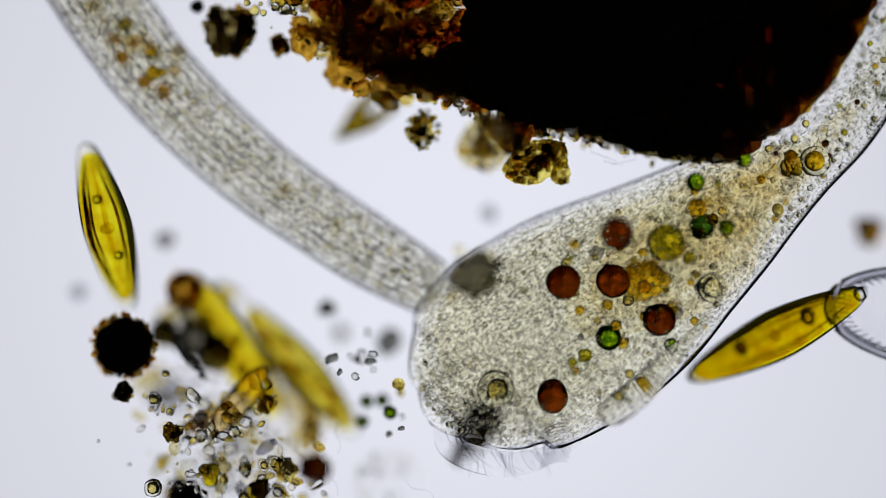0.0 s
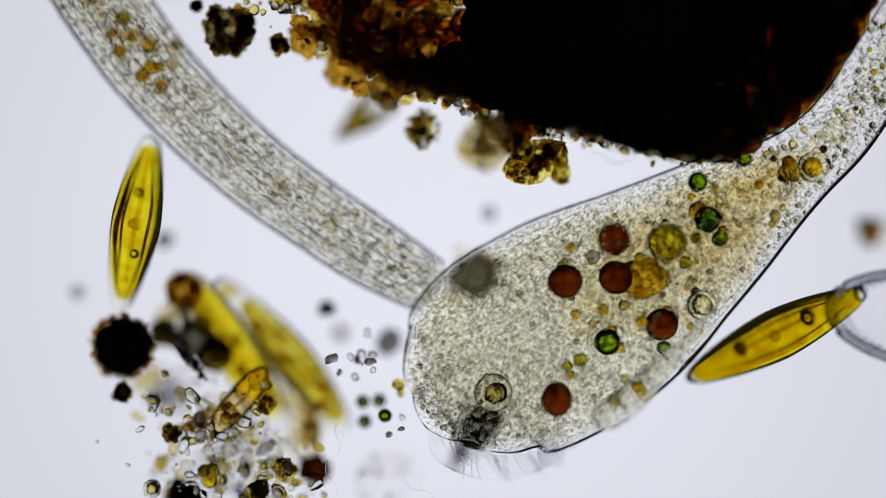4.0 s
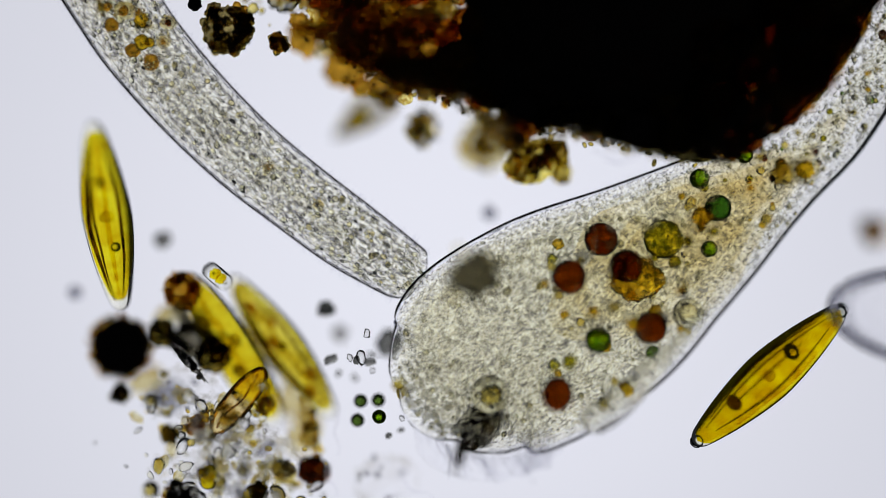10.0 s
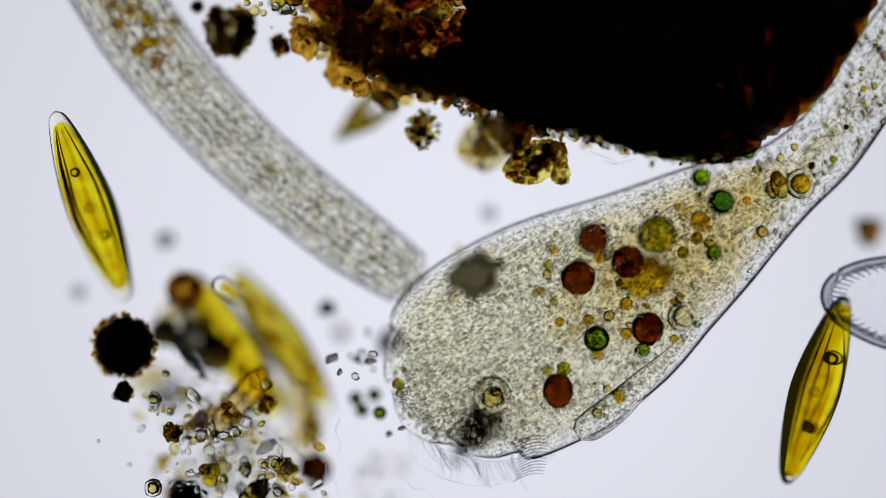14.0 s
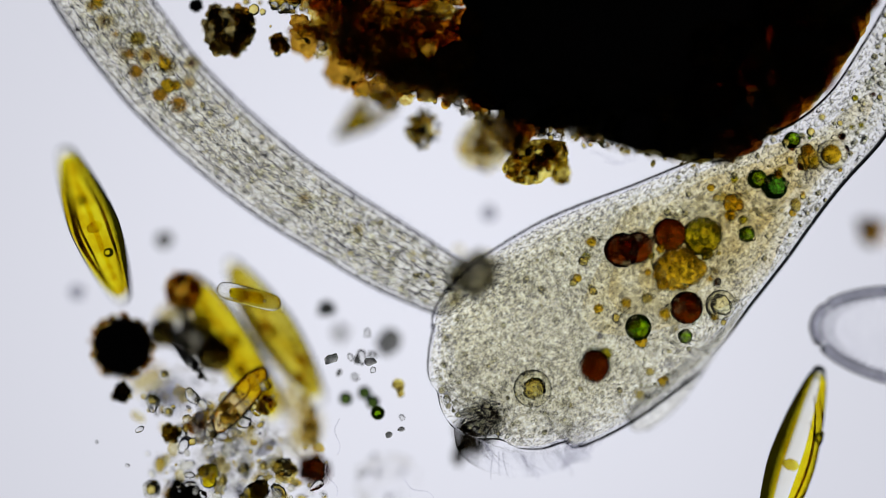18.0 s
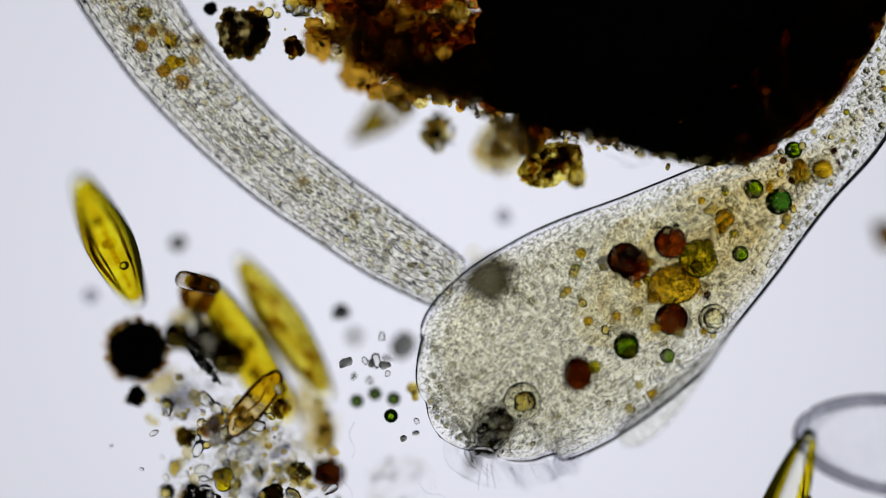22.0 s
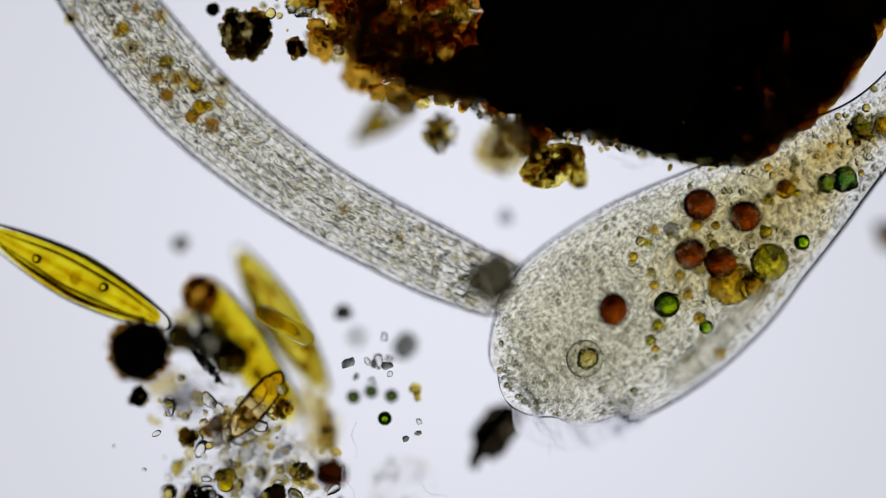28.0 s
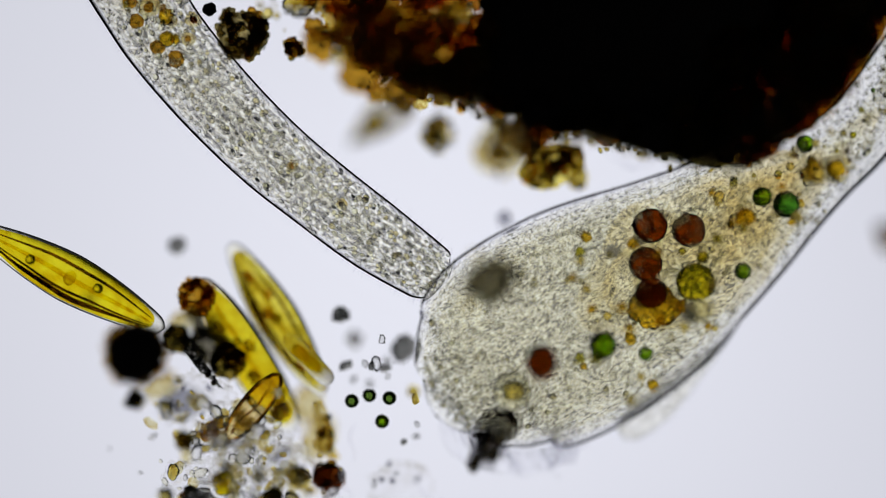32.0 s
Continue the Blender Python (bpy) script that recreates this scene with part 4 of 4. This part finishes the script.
bed = thing("detritus_bed", "loose bed of pale slime and golden crumbs", "detritus", Matrix.Translation(plan(400, 770, -.02)))
rng = random.Random(31)
for i, (x, y, r) in enumerate(((-70, -75, 46), (-30, -20, 60), (20, 30, 62), (70, 60, 60), (-90, 70, 40), (0, 90, 60))):
    part("slime", lump(r * S, .4, 2.2, i + 3, .35, 4, 1.2), FILM, bed, "pale see-through slime", Matrix.Translation((x * S, -y * S, rng.uniform(-.02, .02))))
for i in range(330):
    x, y = rng.gauss(0, 62), rng.gauss(0, 50)
    if i % 3 == 0:
        x, y = rng.uniform(-150, 150), rng.uniform(40, 115)
    x += (y - 20) * .35
    r = rng.choice((3, 3, 3, 4, 4, 5, 6, 8, 10))
    m = rng.choice((BUBBLE, BUBBLE, BUBBLE, VACUOLE, VACUOLE, VACUOLE, GOLD_DROP, FLOC, FLOC, AMBER, PALE_GREY))
    part("grain", lump(r * S, .28, 1.8, i, .8, 3, rng.uniform(.8, 1.9)), m, bed, at=Matrix.Translation((x * S, -y * S, rng.uniform(-.05, .06))) @ pose(0, 0, 0, 0, 0, rng.uniform(0, 180)))

for x, y, turn in ((597, 775, 0), (586, 850, 20), (742, 868, 60)):
    hair = thing("fine_thread", "fine clear wavy thread in the water", "thread", Matrix.Translation(plan(x, y, .012)) @ pose(0, 0, 0, 0, 0, turn))
    part("thread", rod([Vector((5 * math.sin(i * .9) * S, (i * 8 - 30) * S, 0)) for i in range(9)], [.0007] * 9, 5), HAIR, hair)

# the great dark lump of detritus
mass = thing("detritus_mass", "great black lump of detritus with rusty translucent edges", "detritus", Matrix.Translation(plan(1130, -40, .01)))
for i, (x, y, r, st) in enumerate(((1092, -62, 268, 1.0), (930, 60, 104, 1.1), (820, 124, 50, 1.2), (876, 150, 44, 1.1), (1135, 82, 98, 1.15), (1010, 110, 118, 1.3), (925, -60, 95, 1.1), (1310, -60, 110, .95))):
    part("core", lump(r * S, .10, 2.6, 70 + i, .35, 5, st), BLACK, mass, "black core", Matrix.Translation(plan(x, y) - plan(1130, -40)))
THIN = ((1418, 92), (1374, 134), (1276, 250), (1340, 205))


def thin(x, y, reach=34):
    """Whether a place lies where the lump is thin enough to let brown light through."""
    return any(math.hypot(x - a, y - b) < reach for a, b in THIN)


for i, (x, y) in enumerate(THIN):
    part("clot", lump(40 * S, .35, 2.2, i + 520, .6, 4, 1.1), OLIVE_GREY, mass, "thin brown clot", Matrix.Translation(plan(x, y, .02) - plan(1130, -40)))
    part("clot", lump(34 * S, .45, 2.4, i + 540, .6, 4, 1.2), BROWN, mass, "thin brown clot", Matrix.Translation(plan(x + 8, y - 6, -.02) - plan(1130, -40)))
rng = random.Random(41)
EDGE = [(555, -30, 60), (600, 40, 66), (650, 70, 70), (690, 110, 66), (740, 130, 56), (800, 150, 40), (870, 190, 26), (950, 208, 22), (1050, 225, 22), (1150, 245, 22), (1230, 255, 24), (1300, 225, 38), (1370, 175, 42), (1425, 110, 45), (1470, 45, 40), (1500, -20, 35)]
for i in range(200):
    k = rng.random() ** 1.2
    x, y, sp = spline(EDGE, k)
    r = rng.choice((6, 8, 10, 13, 17, 22, 28)) * (1.15 if k < .3 else .75)
    x, y = x + rng.gauss(0, .55) * sp, y + rng.gauss(0, .45) * sp
    m = rng.choice((AMBER, BROWN, BROWN, GOLD, BROWN, GOLD_DROP, RUST) if k < .33 else (RUST, MAROON, DARK, BROWN, DARK))
    if k > .55:
        if i % 2:
            continue
        x, y = x + (1090 - x) * .08, y + (-50 - y) * .08
    if thin(x, y):
        continue
    part("grain", lump(r * S, .4, 1.9, i, .8, 3, rng.uniform(.8, 1.4)), m, mass, at=Matrix.Translation(plan(x, y, rng.uniform(-.04, .05)) - plan(1130, -40)))
# a smooth flank of dark clots where the cell leans on the lump, and the lower rim
FLANK = [(900, 206), (960, 222), (1030, 234), (1100, 252), (1170, 272), (1240, 280), (1300, 278), (1360, 246), (1415, 200), (1460, 150), (1500, 90), (1528, 35), (1548, -20)]
for i in range(38):
    x, y = spline(FLANK, i / 37)
    r = 17 + 26 * min(1, i / 19) + 4 * math.sin(i * 2.3)
    d = Vector((1090 - x, -50 - y)).normalized() * r * .92
    if thin(x + d.x, y + d.y, 30):
        continue
    part("clot", lump(r * S, .10, 1.8, i + 300, .8, 3, 1.15), (MAROON, BROWN, BROWN, DARK)[i % 4] if i > 17 else (DARK, BLACK)[i % 2], mass, at=Matrix.Translation(plan(x + d.x, y + d.y, rng.uniform(-.015, .04)) - plan(1130, -40)))
    if i > 17 and i % 2:
        d *= 2.0
        part("clot", lump(r * 1.15 * S, .15, 1.8, i + 400, .8, 3, 1.1), (BROWN, BROWN, RUST, BROWN)[i % 4], mass, at=Matrix.Translation(plan(x + d.x, y + d.y, rng.uniform(-.03, .05)) - plan(1130, -40)))
for x, y, r in ((1322, 72, 38), (1326, 116, 37), (1400, 6, 52), (1445, -20, 44), (1266, 152, 40), (1245, 175, 36)):
    part("clot", lump(r * S, .2, 1.8, r, .8, 3), MAROON, mass, at=Matrix.Translation(plan(x, y, .02) - plan(1130, -40)))
crumb("golden granular crumb lodged in the dark lump", 778, 22, 24, .02, AMBER, .3, 141, .7, 1.3, 30, 0, "detritus_clot", ((GOLD_DROP, 20, 4, 9), (BUBBLE, 8, 3, 7), (BROWN, 4, 4, 8)), 4, (.2, 1.2))
# thicker rusty clots that let a little light through
for i in range(20):
    x, y, sp = spline(EDGE, rng.uniform(.62, 1))
    d = Vector((1090 - x, -50 - y)).normalized() * rng.uniform(20, 80)
    if thin(x + d.x, y + d.y, 48):
        continue
    part("clot", lump(rng.uniform(22, 48) * S, .3, 2, i, .7, 3, rng.uniform(.8, 1.3)), rng.choice((RUST, MAROON, DARK, BROWN)), mass, at=Matrix.Translation(plan(x + d.x, y + d.y, rng.uniform(-.04, .05)) - plan(1130, -40)))
for i in range(8):
    x, y = rng.uniform(1210, 1400), rng.uniform(40, 210)
    if not thin(x, y, 55):
        part("clot", lump(rng.uniform(30, 52) * S, .3, 2, i + 90, .6, 3, rng.uniform(.8, 1.3)), rng.choice((RUST, MAROON, MAROON, DARK)), mass, at=Matrix.Translation(plan(x, y, rng.uniform(-.04, .05)) - plan(1130, -40)))
for i in range(12):
    rad, st, m, x, y, z = rng.uniform(26, 46), rng.uniform(.8, 1.3), rng.choice((RUST, BROWN, BROWN, AMBER)), rng.uniform(600, 820), rng.uniform(-60, 120), rng.uniform(-.04, .04)
    if math.hypot(x - 778, y - 22) > 40:
        part("clot", lump(rad * S, .3, 2, i, .7, 3, st), m, mass, at=Matrix.Translation(plan(x, y, z) - plan(1130, -40)))
for i, (x, y, r) in enumerate(((738, 48, 30), (815, -20, 26), (784, 58, 24), (812, 75, 32), (765, 85, 26), (730, -14, 26), (826, 40, 26), (715, 70, 26), (690, 30, 30), (785, 110, 24))):
    part("clot", lump(r * S, .35, 2, i + 140, .6, 4, 1.1), (BROWN, RUST, RUST, BROWN)[i % 4], mass, at=Matrix.Translation(plan(x, y, -.03 + .008 * i) - plan(1130, -40)))
for i in range(60):
    x, y = rng.uniform(430, 620), rng.uniform(-20, 110)
    if (x - 430) / 190 + (110 - y) / 130 < .8:
        continue
    part("grain", lump(rng.choice((4, 5, 6, 8, 10)) * S, .25, 1.7, i, .9, 3), rng.choice((BUBBLE, GOLD_DROP, GOLD_DROP, DARK)), mass, at=Matrix.Translation(plan(x, y, rng.uniform(-.03, .04)) - plan(1130, -40)))
for m, n, lab in ((DARK, 170, "dark specks on the amber clots"), (GOLD_DROP, 520, "golden beads on the amber clots"), (MAROON, 110, "maroon specks on the amber clots")):
    spots = []
    for i in range(n):
        x, y = rng.gauss(675, 62), rng.gauss(55, 58)
        if y > 60 + (x - 560) * .75:
            continue
        spots.append((plan(x, y, rng.uniform(-.045, .055)) - plan(1130, -40), rng.uniform(2, 6.5) * S, rng.uniform(1, 1.8), rng.uniform(0, 3)))
    specks("crust", spots, m, mass, lab)
# grains thickly strewn over the tan clots of the lump's ragged edge
strew = random.Random(77)
for m, n, lab in ((BROWN, 150, "brown grains on the ragged edge"), (MAROON, 36, "maroon grains on the ragged edge"), (GOLD_DROP, 240, "golden grains on the ragged edge")):
    spots = []
    for i in range(n):
        k = strew.random()
        x, y = 590 + 210 * k + strew.gauss(0, 16), 66 + 92 * k + strew.gauss(0, 17)
        spots.append((plan(x, y, strew.uniform(-.05, .06)) - plan(1130, -40), strew.uniform(3, 8) * S, strew.uniform(1, 1.6), strew.uniform(0, 3)))
    specks("crust", spots, m, mass, lab)
for m, n, lab in ((DARK, 520, "dark fringe of fine crumbs"), (GOLD_DROP, 340, "fine golden crumbs"), (BUBBLE, 160, "fine clear crumbs")):
    spots = []
    for i in range(n):
        k = rng.random() * .9
        x, y, sp = spline(EDGE, k)
        out = Vector((x - 1090, y + 50)).normalized() * rng.gauss((20 if k < .72 else 26) if k > .3 else 10, 7 if k > .3 else 40)
        spots.append((plan(x + out.x + rng.gauss(0, 6), y + out.y, rng.uniform(-.03, .05)) - plan(1130, -40), rng.uniform(2, 5) * S, rng.uniform(1, 1.8), rng.uniform(0, 3)))
    specks("fringe", spots, m, mass, lab)


# ---- what moves ----
# the trumpet cell: time, shift across, shift down, turn in the plane, roll about its length
CELL = [(0, -3, 4, 0.6, 19), (1, -5, 6, 0.8, 19), (2, -9, 8, 0.9, 19), (3.5, -11, 10, 1.1, 18), (5.5, -17, 10, 1.4, 18), (6, -20, 10, 1.5, 18), (7, -23, 9, 1.6, 16), (9, -30, 8, 1.7, 13), (11, -38, 8, 1.9, 9),
        (13, -42, 17, 2.6, 8), (14, -42, 20, 2.9, 7), (14.5, -42, 21, 2.4, 7), (16.5, -39, 24, 0.2, 9), (17, -13, 19, -0.3, 9), (17.5, 18, 4, -0.4, 13), (18, 29, 1, -0.5, 18), (19, 27, 1, -0.7, 16), (20, 13, 11, -0.9, 14),
        (20.5, 4, 15, -0.7, 15), (21, -7, 19, -0.5, 15), (22, -16, 16, 0.0, 16), (23, -21, 19, 0.5, 13), (24, -25, 14, 1.0, 10), (24.5, 11, -18, 1.9, 24), (25, 86, -48, 2.7, 43), (25.5, 132, -60, 2.1, 44), (26.5, 124, -57, 0.8, 42),
        (27.5, 111, -50, -0.5, 38), (28, 102, -42, -1.1, 36), (28.5, 92, -37, -2.5, 33), (29, 68, -30, -3.8, 29), (29.5, 41, -27, -2.9, 27), (30, 20, -21, -2.0, 26), (30.5, 11, -20, -1.1, 24), (31, 4, -11, 0.2, 18), (31.5, -9, -10, 1.5, 13),
        (32, -14, -14, 2.8, 7)]
WORM = [(0, 754, 516, -2.6), (2, 750, 514, -2.4), (3.5, 749, 512, -2.2), (5.5, 741, 510, -1.4), (7, 734, 507, -0.6), (9, 723, 498, 0.4), (11, 713, 490, 0.9), (13, 713, 496, 1.7), (14, 712, 498, 1.9),
        (14.5, 710, 499, 1.9), (16.5, 717, 506, 1.4), (17, 745, 519, 0.2), (17.5, 776, 518, -3.0), (18, 796, 522, -4.7), (19, 798, 518, -4.9), (20, 794, 513, -4.5), (21, 780, 505, -3.7), (22, 759, 501, -1.7),
        (23, 737, 503, -0.3), (24, 740, 497, -1.4), (24.5, 764, 507, -4.0), (25, 837, 511, -9.1), (25.5, 869, 518, -9.7), (26.5, 865, 516, -9.5), (27.5, 850, 515, -9.2), (28, 848, 515, -8.9), (29, 821, 506, -5.5),
        (30, 782, 494, -2.7), (30.5, 766, 495, -1.3), (31, 745, 499, -0.3), (31.5, 737, 492, 0.4), (32, 730, 483, 1.3)]
SWING = [(0, 148, 255, 226, 548), (1, 178, 240, 222, 548), (2, 246, 236, 218, 548), (3, 262, 240, 214, 548), (3.5, 268, 238, 212, 548), (5.5, 262, 230, 210, 548), (6, 246, 222, 212, 552), (7, 228, 220, 212, 552),
         (9, 197, 212, 216, 552), (10, 166, 215, 218, 550), (11, 133, 208, 220, 545), (12, 100, 202, 222, 540), (13, 86, 200, 222, 534), (14.5, 100, 200, 220, 532), (16.5, 121, 196, 218, 532),
         (17, 132, 193, 216, 532), (17.5, 122, 232, 218, 535), (18, 112, 262, 220, 538), (19, 104, 305, 222, 540), (20, 116, 306, 222, 540), (21, 112, 296, 220, 535), (22, 112, 305, 222, 538), (23, 112, 298, 220, 530),
         (24, 128, 325, 238, 540), (24.2, 108, 325, 242, 548), (24.4, 4, 361, 240, 552), (24.6, -42, 372, 242, 558), (24.8, -72, 373, 250, 562), (25, -95, 368, 255, 562), (25.5, -95, 385, 250, 565), (27.5, -78, 388, 262, 565), (28, -72, 390, 272, 572), (30, -72, 386, 272, 570), (32, -84, 382, 268, 572)]
TURN = [(0, 1528, 520, 1222, 670), (3.5, 1526, 520, 1220, 670), (6, 1528, 520, 1212, 672), (8, 1526, 518, 1208, 690), (9, 1524, 516, 1204, 718), (10, 1522, 516, 1225, 785), (11, 1512, 520, 1290, 830), (12, 1506, 522, 1345, 845),
        (13, 1502, 520, 1394, 850), (14, 1498, 530, 1395, 855), (14.5, 1478, 570, 1390, 870), (16.5, 1460, 632, 1370, 975), (17, 1455, 634, 1366, 975), (18, 1452, 652, 1350, 990), (19, 1442, 678, 1335, 1010),
        (20, 1432, 695, 1325, 1030), (21, 1430, 730, 1310, 1060), (22, 1408, 757, 1290, 1090), (23, 1372, 790, 1260, 1125), (24, 1350, 850, 1240, 1185), (26, 1320, 950, 1210, 1285), (32, 1310, 1000, 1200, 1335)]
DRIFT = [(0, 529, 655, 49), (3, 521, 645, 50), (6, 509, 628, 52), (9, 502, 615, 53), (13, 497, 605, 55), (17, 489, 590, 56), (19, 484, 583, 57), (21, 479, 578, 57), (23, 476, 568, 57), (25, 474, 563, 58), (28, 468, 558, 58), (32, 466, 553, 58)]
GLIDE = [(0, 400, 520, 35, -.095), (6, 402, 505, 35, -.075), (9, 386, 488, 45, -.032), (11, 390, 492, 45, -.016), (13, 400, 512, 40, -.045), (16.5, 425, 520, 25, .018), (18, 440, 525, 15, .004), (19, 422, 526, 20, .004), (20, 415, 520, 15, .010), (21, 395, 505, 8, .010), (22, 325, 495, 15, -.01), (23, 385, 515, 30, -.03), (24, 428, 535, 45, -.036), (25, 432, 540, 45, -.036), (26.5, 450, 555, 38, -.010), (28, 473, 569, 30, .002), (29.5, 485, 580, 35, .002), (30.5, 510, 607, 45, .010), (31, 528, 612, 45, .004), (32, 520, 625, 45, -.01)]
OVAL = [(0, 1474, 540), (6, 1474, 545), (9, 1474, 545), (13, 1470, 520), (14.5, 1466, 522), (16.5, 1448, 552), (17, 1455, 558), (18, 1446, 575), (19, 1438, 600), (20, 1430, 645), (21, 1414, 680), (22, 1390, 760), (23, 1390, 825), (24, 1380, 880), (26, 1360, 960), (32, 1350, 1000)]


GLIDE_TILT = [(0, 66), (11, 66), (13, 60), (16.5, 42), (18, 5), (20, 10), (21, 30), (22, 50), (24, 20), (25, 15), (26.5, 8), (28, 0), (32, 0)]
TURN_ROLL = [(0, 86), (12, 84), (14, 62), (14.5, 52), (16.5, 12), (17, 6), (19, 0), (32, 0)]
LIP = [(0, -9, -8), (14.5, -12, -11), (17, -12, -10), (17.5, -1, 0), (18, 5, 4), (24, 8, 7), (24.5, -4, -4), (25, -10, -9), (28, -12, -10), (29, -8, -7), (30, 5, 4), (30.5, 7, 6), (32, 6, 6)]


def between(rows, t):
    """The values of rows at t, in a straight line from row to row."""
    for a, b in zip(rows, rows[1:]):
        if a[0] <= t <= b[0]:
            k = (t - a[0]) / (b[0] - a[0])
            return [p + k * (q - p) for p, q in zip(a[1:], b[1:])]
    return rows[-1][1:]


def cell_pose(t):
    """The trumpet cell slides along its axis, leans in the plane and rolls about its length, its mouth side up."""
    dx, dy, lean, roll = between(CELL, t)
    c = Matrix.Translation(plan(1000, 560))
    turn = Matrix.Rotation(radians(-lean), 4, "Z") @ Matrix.Rotation(radians(-roll), 4, Vector((.80, .60, 0)))
    return Matrix.Translation((dx * S, -dy * S, 0)) @ c @ turn @ c.inverted()


def motions():
    beats = [r[0] for r in CELL]
    walk(trumpet, [(t, cell_pose(t)) for t in beats])
    for ob, (z, turn, track) in VACUOLES.items():
        out = []
        for t in sorted(set(beats) | {r[0] for r in track}):
            (x, y), (sx, sy) = between(track, t), stage(t)
            spot = cell_pose(t).inverted() @ plan(x - sx, y - sy, z[0] + (z[1] - z[0]) * t / 32)
            out.append((t, Matrix.Translation(spot)))
        walk(ob, out)
    walk(lip, [(t, pose(dx * S, -dy * S, 0)) for t, dx, dy in LIP])
    walk(tube, [(t, Matrix.Translation(plan(x + 5, y - 4, -.030)) @ pose(0, 0, 0, 0, 0, -a)) for t, x, y, a in WORM])
    walk(swinging, [(t, along((c, d), (a, b), 380, -.024)) for t, a, b, c, d in SWING])
    walk(turning, [(t, along((c, d), (a, b), 362, -.018 if t < 13 else .006) @ pose(0, 0, 0, between(TURN_ROLL, t)[0])) for t, a, b, c, d in TURN])
    walk(sliding, [(t, pose(*plan(x, y, -.072), 0, 0, 180 - a)) for t, x, y, a in DRIFT])
    walk(gliding, [(t, pose(*plan(x, y, z), 0, 0, -a) @ pose(0, 0, 0, 0, between(GLIDE_TILT, t)[0])) for t, x, y, a, z in GLIDE])
    for ob, (z, track) in ALGAE.items():
        walk(ob, [(t, pose(*plan(x, y, z))) for t, x, y in track])
    walk(oval, [(t, pose(*plan(x + 185, y + 25, .040), 0, 0, -8)) for t, x, y in OVAL])


motions()
